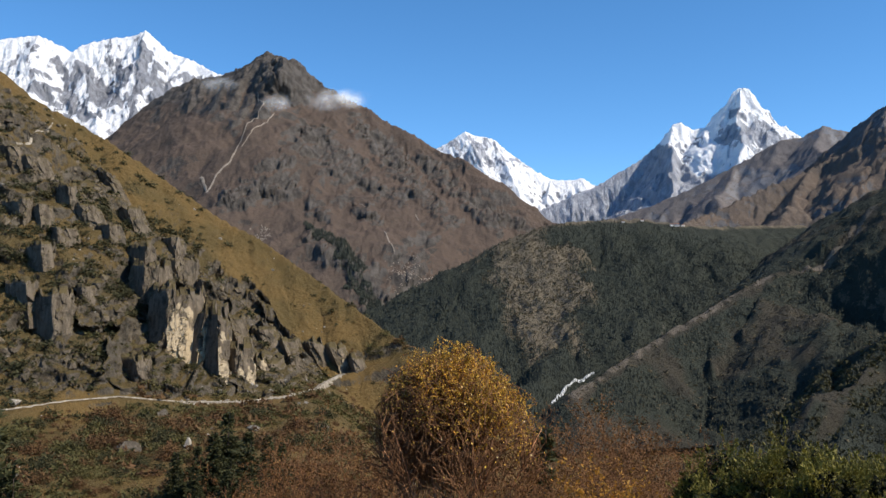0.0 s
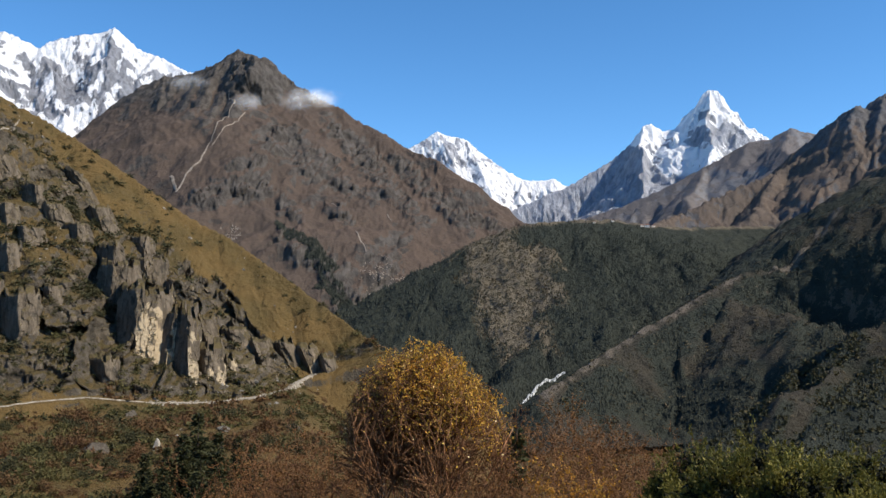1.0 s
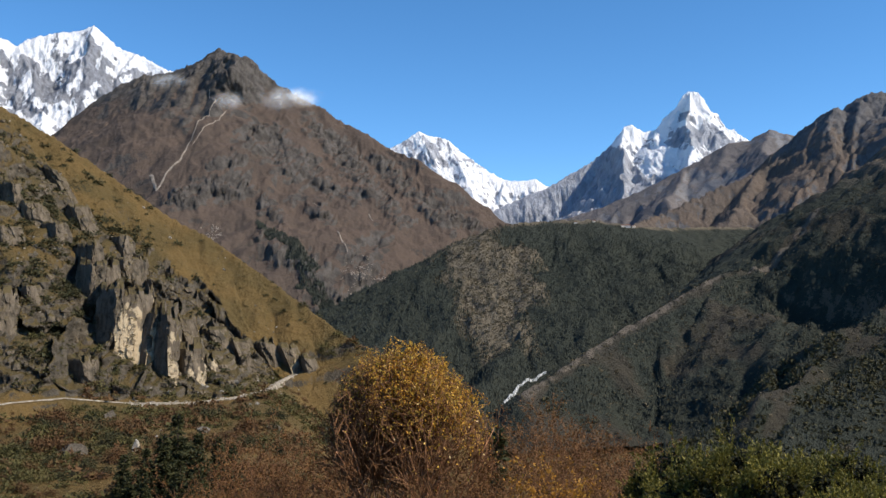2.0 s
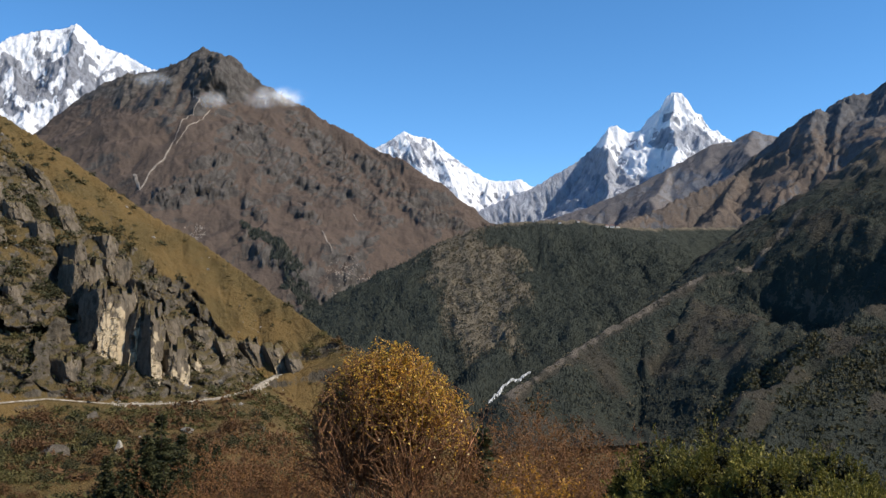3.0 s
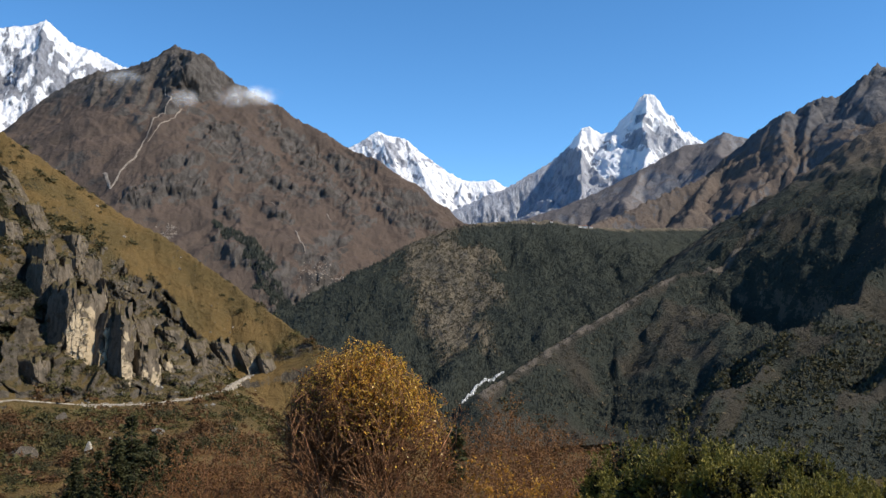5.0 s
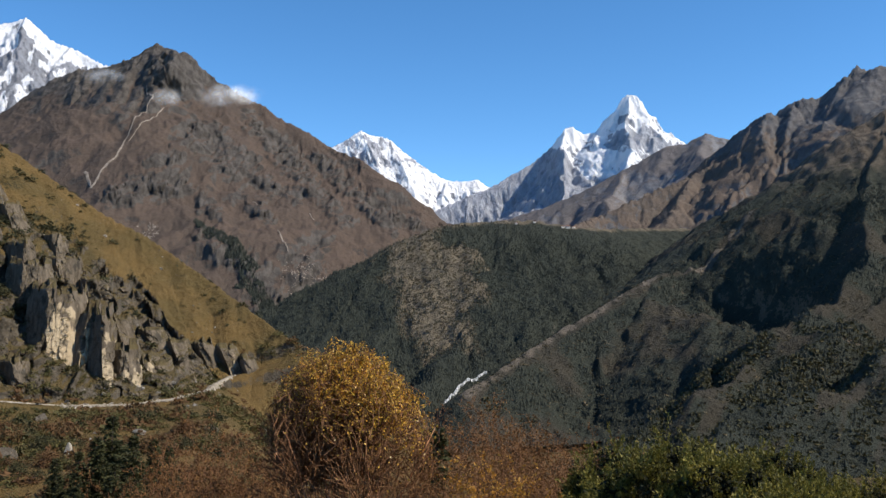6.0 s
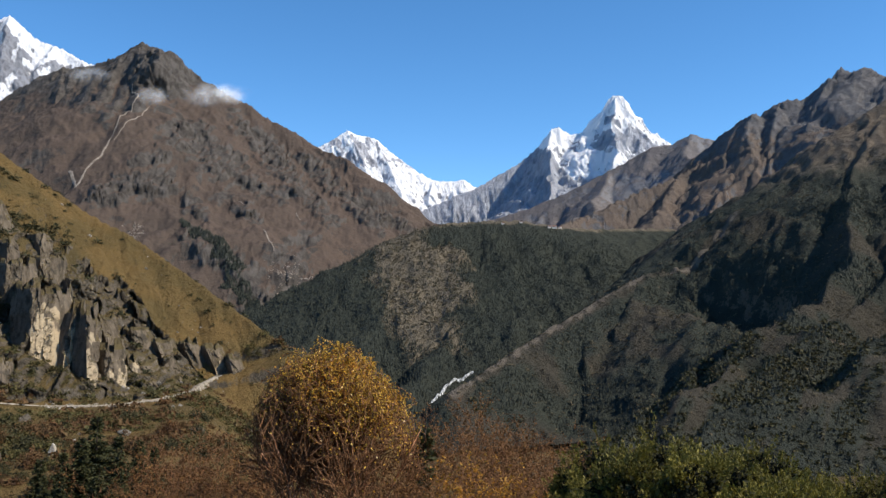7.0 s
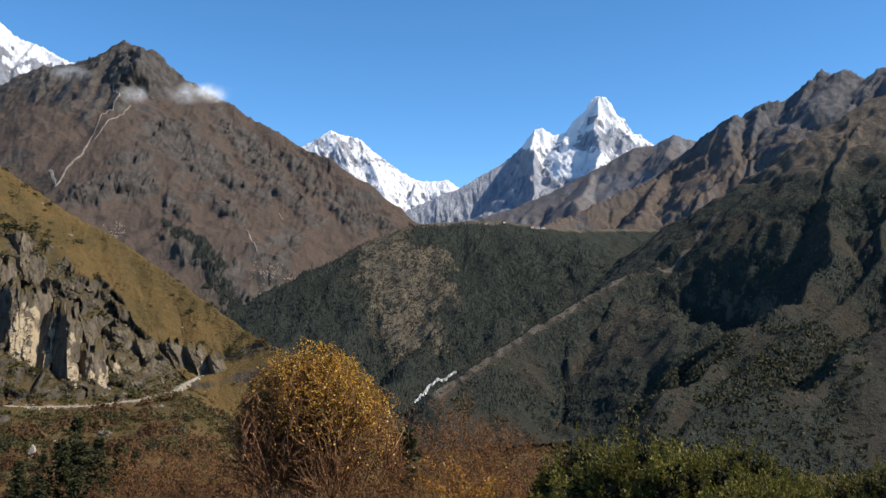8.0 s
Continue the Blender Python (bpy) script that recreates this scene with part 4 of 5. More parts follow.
# ---- the near hillside: crags, stones, shrubs ----
def crag(seed, tall, shade, face, fresh, lean):
    """A wedge of cliff: one edge towards the valley, a short side and a broad side running back into the slope, all broken into blocks."""
    rr = np.random.default_rng(seed)
    back = 1.5 * tall + 6
    plan = np.array([(-shade - 1.5, back), (-shade * 1.04, shade * 1.5), (-shade * 0.2, shade * 0.25), (0, 0), (face * 0.55, face * 0.16), (face, face * 0.5), (face + 2.0, back)])
    run = np.concatenate([[0], np.cumsum(np.hypot(*np.diff(plan, axis=0).T))])
    s = np.concatenate([[0, run[1] * 0.6], np.arange(run[1] * 0.8, run[5] + 1.5, 0.42), [run[5] + 4, run[6]]])
    u, v = np.interp(s, run, plan[:, 0]), np.interp(s, run, plan[:, 1])
    nu, nv = -np.gradient(v, s), np.gradient(u, s)
    nu, nv = nu / np.hypot(nu, nv), -np.abs(nv / np.hypot(nu, nv))
    h = np.concatenate([[-6, -3], np.arange(-1.5, tall, 0.45), [tall]])
    S, H = np.meshgrid(s, h, indexing="ij")
    head = 0.76 + 0.24 * cells(s / 2.4, s * 0 + seed, 520 + seed)[0]
    W = np.where(H > 0, H * head[:, None], H)
    wu = S + 0.8 * fractal(S / 3, W / 4, 3, 540 + seed)
    big, big_edge = cells(wu / 2.7, (W + 0.15 * S) / 5.2, 500 + seed)
    small, small_edge = cells(wu / 1.0, (W + 0.15 * S) / 1.7, 510 + seed)
    push = 1.6 * (big - 0.5) * np.clip(big_edge * 8, 0, 1) + 0.6 * (small - 0.5) * np.clip(small_edge * 6, 0, 1) + 0.35 * fractal(S / 1.3, W / 2, 3, 530 + seed, True)
    up = np.clip(W / tall, 0, 1)
    narrow = 1 - 0.12 * up ** 2
    U = u[:, None] * narrow + nu[:, None] * push + lean * W
    V = v[:, None] + nv[:, None] * push + 0.14 * W + 1.2 * np.maximum(up - 0.86, 0) * tall
    n_s, n_h = S.shape
    verts = np.stack([U, V, W], -1).reshape(-1, 3)
    i = (np.arange(n_s - 1)[:, None] * n_h + np.arange(n_h - 1)[None]).ravel()
    faces = [tuple(q) for q in np.stack([i, i + n_h, i + n_h + 1, i + 1], 1).tolist()]
    k = len(verts)
    rim = verts.reshape(n_s, n_h, 3)[:, -1]
    bump = 0.8 * fractal(rim[:, 0] / 2, rim[:, 1] / 2, 3, 560 + seed)
    near = rim + np.stack([0 * bump, 0 * bump + 0.22 * tall, 0.04 * tall + bump], 1)
    far = rim + np.stack([0 * bump, back - 0.6 * np.maximum(rim[:, 1], 0), 0.12 * tall + 0 * bump], 1)
    verts = np.concatenate([verts, near, far])
    for j in range(n_s - 1):
        faces += [(j * n_h + n_h - 1, (j + 1) * n_h + n_h - 1, k + j + 1, k + j), (k + j, k + j + 1, k + n_s + j + 1, k + n_s + j)]
    ob = mesh_object("crag", verts.tolist(), faces, M_CRAG, LAND["HILL"], smooth=False)
    tan = fresh * np.clip(1.5 - 2.0 * up + 1.0 * (big - 0.5) + 1.2 * fractal(S / 4, W / 5, 3, 550 + seed), 0, 1) * (S > run[3] - 0.4)
    ob.data.attributes.new("fresh", "FLOAT", "POINT").data.foreach_set("value", np.concatenate([tan.ravel(), np.zeros(2 * n_s)]).astype(np.float32))
    return ob


# each crag: x, y, height of its foot, its own height, width of its shaded side and of its broad side, how freshly broken, lean
CLIFF = [(-79.9, 261.5, -10.1, 20.7, 4.8, 11.0, 0.9, 0.02), (-91.4, 275.0, 2.3, 15.2, 3.6, 8.4, 0.1, 0.0), (-91.9, 308.0, 10.7, 9.5, 3.0, 7.7, 0.1, 0.0), (-97.9, 328.0, 21.0, 8.6, 4.8, 3.0, 0.0, -0.1),
         (-72.0, 264.0, -13.5, 16.4, 4.8, 3.1, 1.0, 0.15), (-64.5, 260.5, -19.8, 22.9, 4.4, 2.7, 1.0, -0.03), (-60.2, 266.5, -19.5, 11.2, 3.3, 4.8, 0.9, -0.1), (-56.3, 275.5, -20.2, 8.0, 1.1, 3.2, 0.9, -0.1),
         (-80.7, 246.5, -18.0, 7.5, 2.3, 1.6, 0.4, -0.1), (-81.4, 243.5, -19.1, 8.6, 4.5, 2.3, 0.2, -0.2), (-88.5, 245.0, -17.5, 3.4, 0.8, 4.6, 0.4, -0.1), (-54.2, 282.5, -19.5, 5.1, 1.5, 4.0, 0.4, -0.2)]
UPPER_CRAGS = [(-103.4, 239.5, -4.9, 12.7, 5.3, 5.1, 0.3, -0.05), (-111.9, 242.5, 2.6, 7.9, 4.5, 2.4, 0.2, -0.1), (-125.2, 300.5, 35.3, 9.7, 8.8, 2.5, 0.1, -0.1), (-124.4, 345.0, 43.3, 13.4, 6.5, 3.2, 0.1, -0.55),
               (-111.8, 324.5, 30.1, 9.7, 3.2, 5.2, 0.2, -0.3), (-101.3, 254.0, 3.0, 6.0, 1.4, 2.9, 0.2, -0.1), (-108.8, 293.5, 23.2, 7.3, 3.6, 3.2, 0.3, -0.1), (-95.0, 288.0, 10.5, 13.4, 5.7, 1.9, 0.0, -0.05),
               (-146.2, 304.5, 49.3, 10.0, 5.3, 3.8, 0.1, -0.2), (-141.0, 306.0, 47.6, 7.9, 3.2, 7.4, 0.1, -0.3), (-133.0, 284.0, 29.0, 9.1, 6.9, 3.4, 0.0, -0.1), (-128.0, 285.0, 28.1, 8.3, 2.8, 3.9, 0.2, -0.1)]
EAST_CRAGS = [(-118.2, 299.0, 29.3, 8.5, 2.0, 5.3, 0.3, -0.3), (-119.8, 281.0, 20.9, 7.7, 1.9, 5.8, 0.2, -0.2), (-117.5, 264.0, 13.1, 9.1, 3.6, 3.6, 0.1, -0.1), (-44.1, 316.5, -16.9, 8.5, 3.4, 4.4, 0.2, -0.4),
              (-36.5, 317.0, -19.6, 9.3, 4.0, 5.2, 0.5, -0.4), (-29.8, 314.5, -21.6, 7.5, 1.8, 3.6, 0.3, -0.3), (-52.5, 306.0, -13.9, 5.9, 2.3, 4.3, 0.2, -0.4), (-60.0, 304.5, -10.4, 6.3, 2.3, 4.3, 0.3, -0.4),
              (-68.9, 300.0, -8.0, 7.8, 1.6, 4.3, 0.2, -0.3)]
for i, (x, y, z, tall, shade, face, fresh, lean) in enumerate(CLIFF + UPPER_CRAGS + EAST_CRAGS):
    one = crag(i, tall, shade, face, fresh, lean)
    one.matrix_world = pose(x, y, z, 0, 0, -math.degrees(math.atan2(x, y)))
    tagged(one, "tall grey cliff buttress with pale tan broken faces" if fresh > 0.6 else "weathered grey crag standing out of the grass slope")


def hill_scatter(name, template, count, low, high, keep, material, label, category, squash, sink, jitter=0.25):
    x, y = fan_places(rng, count, -28.5, -1, 125, 410)
    pick = keep(x, y) & (np.abs(path_depth(x, y) + 1.0) > ledge_width(x, y))
    x, y = x[pick], y[pick]
    z = height_of("HILL", x, y)
    out = crag_push(x, y, z)[0]
    x, y, z = x + 0.12 * out, y - 0.85 * out, z + 0.1 * out
    h = low * (high / low) ** rng.uniform(0, 1, len(x)) ** 1.6
    v, f = repeat(*template, np.stack([x, y, z - sink * h], 1), np.stack([h, h, h * squash], 1), rng.uniform(0, 6.28, len(x)), rng, jitter)
    return tagged(quick_mesh(name, v, f, material), label, category, kind="stuff")


hill_scatter("loose_stones", stone(rng, 1), 2600, 0.2, 1.3, lambda x, y: (path_depth(x, y) > -60) & (rng.uniform(0, 1, len(x)) < 0.2 + 0.9 * fractal(x / 30, y / 30, 3, 441)),
             M_STONE, "pale loose stones strewn on the hillside", "stones", 0.7, 0.2, 0.15)
hill_scatter("crag_stones", stone(rng, 1), 3600, 0.5, 2.4, lambda x, y: crag_push(x, y, height_of("HILL", x, y))[1] * rng.uniform(0.3, 1, len(x)) > 0.42,
             M_CRAG, "broken grey blocks among the crags", "stones", 0.8, 0.15, 0.3)
bank = np.array([p[:2] for p in PATH_LINE[5:11]], float)
for one in range(2):   # pale broken stone along the built-up stretch of the footpath
    f = rng.uniform(0, len(bank) - 1.001, 260)
    i = f.astype(int)
    p = bank[i] + (bank[i + 1] - bank[i]) * (f - i)[:, None]
    x, y = p[:, 0] + rng.normal(size=260) * 0.5, p[:, 1] + (1.9 if one else -1.3) + rng.normal(size=260) * (0.8 if one else 0.35)
    h = rng.uniform(0.15, 0.75, 260)
    v, f = repeat(*stone(rng, 1), np.stack([x, y, height_of("HILL", x, y) + 0.1 * h], 1), np.stack([h, h, h * 0.7], 1), rng.uniform(0, 6.28, 260), rng, 0.15)
    tagged(quick_mesh("path_stones", v, f, M_PALE_STONE), "pale broken stones banked along the footpath", "stones", kind="stuff")
for x, y, half, flat, mat, label in ((-53.1, 189.7, 0.8, 2.4, M_PALE_STONE, "pale upright stone among the shrubs"), (-64.2, 185.2, 2.8, 0.6, M_CLIFF, "flat grey boulder among the shrubs"),
                                     (-70.1, 228.2, 2.0, 0.6, M_CLIFF, "pale flat boulder below the footpath"), (-44.3, 213.7, 1.8, 0.35, M_STONE, "pale flat slab on the lower slope"),
                                     (-28.8, 216.6, 2.0, 0.6, M_CLIFF, "grey boulder on the lower slope"), (-99.9, 211.5, 1.9, 0.6, M_PALE_STONE, "pale boulder beside the footpath")):
    rr = np.random.default_rng(int(-x))
    v, f = stone(rr, 3)
    z = float(height_of("HILL", np.array([x]), np.array([y]))[0])
    rock = quick_mesh("boulder", v * (half, half, half * flat) * rr.uniform(0.9, 1.1, 3), f, mat)
    rock.matrix_world = pose(x, y, z + 0.35 * half * flat, 5, -6, 40 * half)
    tagged(rock, label, "boulder", "boulders")
small_puff = leaf_puff(rng, 64, 0.22)
hill_scatter("hill_shrubs", small_puff, 5200, 0.5, 2.8, lambda x, y: rng.uniform(0, 1, len(x)) < 0.48 + 0.3 * ((x < -95) & (path_depth(x, y) < 120)) + 0.9 * fractal(x / 26, y / 26, 3, 442) - 0.36 * ((path_depth(x, y) > 70) & (x > -105)) - 0.3 * (x > -70),
             M_SHRUB_DARK, "low dark shrubs dotted over the hillside", "shrubs", 0.8, 0.1)
hill_scatter("hill_shrubs", leaf_puff(rng, 150, 0.17), 1500, 0.9, 3.2, lambda x, y: (path_depth(x, y) > 8) & (fractal(x / 24, y / 24, 3, 445) > -0.02) & (path_depth(x, y) < 105 - 0.9 * (x + 150)) & ((x < -50) | (rng.uniform(0, 1, len(x)) < 0.4)),
             M_SHRUB_DARK, "rounded dark bushes growing between the crags", "shrubs", 0.85, 0.1)
hill_scatter("hill_shrubs", leaf_puff(rng, 130, 0.16), 3400, 1.1, 4.2, lambda x, y: (x < -92) & (path_depth(x, y) > 12) & (path_depth(x, y) < 112) & (fractal(x / 16, y / 16, 3, 448) > -0.06),
             M_SHRUB_DARK, "dark bushes crowding the rocky upper slope", "shrubs", 0.8, 0.1)
hill_scatter("grass_tussocks", leaf_puff(rng, 14, 0.5), 3200, 0.22, 0.75, lambda x, y: (path_depth(x, y) > 20) & (fractal(x / 15, y / 15, 3, 447) > -0.1),
             M_SHRUB_DARK, "small dark tussocks dotted over the grass slope", "grass", 0.8, 0.1)
hill_scatter("hill_shrubs", small_puff, 3200, 0.8, 3.3, lambda x, y: (path_depth(x, y) < 9) & (fractal(x / 22, y / 22, 3, 443) > -0.08),
             M_SHRUB_RUST, "rust-red autumn shrubs below the footpath", "shrubs", 0.75, 0.1)
hill_scatter("hill_shrubs", leaf_puff(rng, 110, 0.16), 5200, 0.7, 2.9, lambda x, y: (path_depth(x, y) < 22) & (fractal(x / 20, y / 20, 3, 444) > -0.05),
             M_SHRUB_OLIVE, "olive and yellow shrubs round the footpath", "shrubs", 0.75, 0.1)

# ---- single shrubs that stand out on the shelf below the footpath ----
kinds = []
for k, (mat, label) in enumerate(((M_SHRUB_RUST, "rounded rust-red autumn shrub below the footpath"), (M_SHRUB_OLIVE, "rounded olive and yellow shrub below the footpath"),
                                  (M_SHRUB_DARK, "rounded dark green shrub below the footpath"), (M_SHRUB_RUST, "broad reddish brown shrub below the footpath"))):
    v, f = leaf_puff(rng, 900, 0.085)
    v = v * (1 + 0.22 * fractal(v[:, 0] * 1.5 + k * 5, v[:, 1] * 1.5 + v[:, 2], 2, 450 + k))[:, None]
    kinds.append((v, f, mat, label))
meshes = []
x, y = fan_places(rng, 190, -27.5, -6, 124, 240)
for i in range(190):
    if path_depth(x[i:i + 1], y[i:i + 1])[0] > -6:
        continue
    k = i % 4
    if k >= len(meshes):
        first_shrub = quick_mesh("shrub", *kinds[len(meshes)][:3])
        meshes.append(first_shrub.data)
        ob, k = first_shrub, len(meshes) - 1
    else:
        ob = new("shrub", meshes[k])
    size = rng.uniform(1.2, 3.9) * (0.7 if k == 3 else 1.0)
    z = float(height_of("HILL", x[i:i + 1], y[i:i + 1])[0])
    ob.matrix_world = pose(x[i], y[i], z - 0.1, 0, 0, 37.0 * i) @ Matrix.Diagonal((size, size, size * rng.uniform(0.75, 1.1), 1))
    tagged(ob, kinds[k][3], "shrub", "shrubs below the footpath")

# ---- the thicket in front: birch, bare shrubs, junipers, firs ----
M_BIRCH_BARK = bark_material("birch_bark", (0.46, 0.19, 0.085), (0.68, 0.37, 0.20), 14)
M_TWIG = bark_material("brown_twig", (0.095, 0.046, 0.022), (0.25, 0.125, 0.058), 20)
M_DARK_BARK = bark_material("dark_bark", (0.045, 0.034, 0.026), (0.09, 0.07, 0.055), 12)
M_GOLD = plant_material("gold_birch_leaf", [(0.10, 0.055, 0.016), (0.24, 0.15, 0.03), (0.80, 0.52, 0.085), (0.68, 0.34, 0.042), (0.26, 0.115, 0.026)], 0.4, 0.3, 1.3)
M_ORANGE = plant_material("orange_leaf", [(0.30, 0.13, 0.025), (0.46, 0.22, 0.03), (0.36, 0.26, 0.05)], 0.4, 0.5, 0.8)
M_SERE = plant_material("sere_brown_leaf", [(0.075, 0.034, 0.012), (0.16, 0.075, 0.024), (0.21, 0.12, 0.04)], 0.25, 0.8, 1.1)
M_JUNIPER = plant_material("juniper_green", [(0.066, 0.061, 0.013), (0.135, 0.119, 0.021), (0.26, 0.218, 0.036)], 0.2, 0.6, 1.3)
# near-black leaf colour: the shade inside the junipers, painted on
M_JUNIPER_SHADE = bark_material("juniper_inner_shade", (0.012, 0.013, 0.006), (0.03, 0.03, 0.012), 9)


def tubes_mesh(name, tubes, sides, material, parent):
    """Tapered round limbs along the given paths, as one mesh."""
    verts, faces, base = [], [], 0
    ring = np.stack([np.cos(np.arange(sides) * 2 * np.pi / sides), np.sin(np.arange(sides) * 2 * np.pi / sides)], 1)
    for pts, radii in tubes:
        t = np.gradient(pts, axis=0)
        t /= np.linalg.norm(t, axis=1)[:, None] + 1e-9
        ref = np.where(np.abs(t[:, 2:3]) > 0.9, [[1.0, 0, 0]], [[0, 0, 1.0]])
        u = np.cross(t, ref)
        u /= np.linalg.norm(u, axis=1)[:, None] + 1e-9
        w = np.cross(t, u)
        verts.append((pts[:, None] + radii[:, None, None] * (ring[None, :, :1] * u[:, None] + ring[None, :, 1:] * w[:, None])).reshape(-1, 3))
        n = len(pts)
        i = np.arange(n - 1)[:, None] * sides + np.arange(sides)[None]
        j = np.arange(n - 1)[:, None] * sides + (np.arange(sides)[None] + 1) % sides
        faces.append(np.stack([i, j, j + sides, i + sides], -1).reshape(-1, 4) + base)
        base += n * sides
    return quick_mesh(name, np.concatenate(verts), np.concatenate(faces), material, parent, True)


def limb(rng, start, way, length, radius, bend, n=6, rise=0.0):
    """A wandering tapered path."""
    pts, d = [np.array(start, float)], np.array(way, float)
    for _ in range(n - 1):
        d = d + rng.normal(size=3) * bend + (0, 0, rise)
        d /= np.linalg.norm(d)
        pts.append(pts[-1] + d * length / (n - 1))
    return np.array(pts), radius * np.linspace(1, 0.3, n)


def leaves_mesh(name, centres, ways, long, wide, material, parent, rng, tri=False):
    """Pointed leaves, each a diamond of its own."""
    n = len(centres)
    ways = ways / (np.linalg.norm(ways, axis=1)[:, None] + 1e-9)
    side = np.cross(ways, rng.normal(size=(n, 3)))
    side /= np.linalg.norm(side, axis=1)[:, None] + 1e-9
    size = rng.uniform(0.6, 1.3, (n, 1))
    a, b = long * size, wide * size
    if tri:
        v = np.stack([centres - side * b * 0.5, centres + side * b * 0.5, centres + ways * a], 1)
        return quick_mesh(name, v.reshape(-1, 3), np.arange(3 * n).reshape(-1, 3), material, parent)
    v = np.stack([centres, centres + ways * a * 0.5 + side * b * 0.5, centres + ways * a, centres + ways * a * 0.5 - side * b * 0.5], 1)
    return quick_mesh(name, v.reshape(-1, 3), np.arange(4 * n).reshape(-1, 4), material, parent)


def birch_like(name, seed, height, spread, stems, boughs, twigs, leaf_count, leaf_size, bark, leaf_material, thick, bald=0.0, crown=0.35, inner=0, clear=0.3, low_leaf=-1.0, sunny=0.0):
    """A many-stemmed deciduous shrub or small tree: stems, twigs, and leaves thickest on the outer crown."""
    rr = np.random.default_rng(seed)
    root = new(name)
    main, thin, ends = [], [], []
    for k in range(stems):
        a, lean = rr.uniform(0, 6.28), (0.78 if low_leaf > 0 else 1.0) * spread / height * rr.uniform(0.1, 0.95) ** 0.7
        way = np.array((math.cos(a) * lean, math.sin(a) * lean, 1.0))
        way /= np.linalg.norm(way)
        long = height * rr.uniform(0.8, 0.95) * (1 - 0.16 * (lean * height / spread) ** 2)
        start = (rr.normal() * 0.12 * spread, rr.normal() * 0.12 * spread, -0.15)
        pts, rad = limb(rr, start, way, long, thick * rr.uniform(0.6, 1.2), 0.07, 8, 0.02)
        main.append((pts, rad))
        for _ in range(boughs):
            f = rr.uniform(clear, 0.98)
            i = min(6, int(f * 7))
            p = pts[i] + (pts[i + 1] - pts[i]) * (f * 7 - i)
            b = rr.uniform(0, 6.28)
            out = np.array((math.cos(b), math.sin(b), rr.uniform(1.0, 2.4) if low_leaf > 0 else rr.uniform(0.5, 1.5)))
            sub, sr = limb(rr, p, out / np.linalg.norm(out), height * rr.uniform(0.12, 0.26), thick * 0.35 * (1.1 - 0.6 * f), 0.16, 4)
            thin.append((sub, sr))
            for _ in range(twigs):
                j = rr.integers(1, 4)
                o = (sub[j] - sub[j - 1]) / np.linalg.norm(sub[j] - sub[j - 1]) + rr.normal(size=3) * (0.42 if low_leaf > 0 else 0.6)
                tw, tr = limb(rr, sub[j], o / np.linalg.norm(o), height * rr.uniform(0.05, 0.11), thick * 0.26, 0.2, 3)
                thin.append((tw, tr))
                ends.append(tw)
    def inside(pts):   # nothing outgrows the rounded crown
        if not low_leaf > 0:
            return pts
        far = np.hypot(np.hypot(pts[..., 0], pts[..., 1]) / spread, pts[..., 2] / height)
        limit = rr.uniform(0.89, 0.94) if pts[-1, 2] > 0.45 * height else 1.2
        return pts * np.where(far > limit, (limit + 0.05 * np.tanh((far - limit) / 0.05)) / np.maximum(far, 1e-6), 1)[..., None]

    main = [(inside(p), r) for p, r in main if p[-1, 2] > 0.72 * height or not low_leaf > 0]
    if low_leaf > 0:   # twigs that outgrow the crown are bent back or missing
        bent = []
        for p, r in thin:
            over = np.hypot(np.hypot(p[-1, 0], p[-1, 1]) / spread, p[-1, 2] / height)
            if over < 0.97:
                bent.append((p, r))
            elif rr.uniform() < 0.6:
                bent.append((p * rr.uniform(0.86, 0.97) / over, r))
        thin = bent
    ends = [p for p, r in thin if len(p) == 3]
    if low_leaf > 0:
        main = [(p, r * np.linspace(1, 0.25, len(r))) for p, r in main]
    for one in main:
        tubes_mesh("stem", [one], 5, bark, root)
    tagged(tubes_mesh("brushwood", thin, 3, M_TWIG, root), kind="stuff")
    ends = np.array(ends)
    tries = leaf_count * (8 if sunny else 3)
    pick, along = rr.integers(0, len(ends), tries), rr.uniform(0, 1.99, tries)
    i = along.astype(int)
    p = ends[pick, i] + (ends[pick, i + 1] - ends[pick, i]) * (along - i)[:, None] + rr.normal(size=(tries, 3)) * leaf_size * 0.5
    dome = np.hypot(np.hypot(p[:, 0], p[:, 1]) / spread, p[:, 2] / height)
    want = np.clip((dome - bald) / crown, 0.03, 1) * np.clip((p[:, 2] / height - low_leaf) / 0.22, 0.04, 1)
    if sunny:   # the last leaves hold on the crown's sunny side
        want = want * np.clip(0.6 + sunny * p[:, 0] / spread + 1.6 * (p[:, 2] / height - 0.85), 0.06, 1)
    p = p[rr.uniform(0, 1, len(p)) < want][:leaf_count]
    hang = rr.normal(size=(len(p), 3)) + (0, 0, -0.5)
    tagged(leaves_mesh("foliage", p, hang, leaf_size, leaf_size * 0.7, leaf_material, root, rr), kind="stuff")
    if inner:
        pick = rr.integers(0, len(ends), inner)
        q = ends[pick, 1] + rr.normal(size=(inner, 3)) * leaf_size
        q = q[rr.uniform(0, 1, inner) < np.clip((q[:, 2] / height - 0.45) / 0.2, 0.15, 1)]
        tagged(leaves_mesh("withered_foliage", q, rr.normal(size=(len(q), 3)) + (0, 0, -0.5), leaf_size, leaf_size * 0.6, M_SERE, root, rr), kind="stuff")
    return root


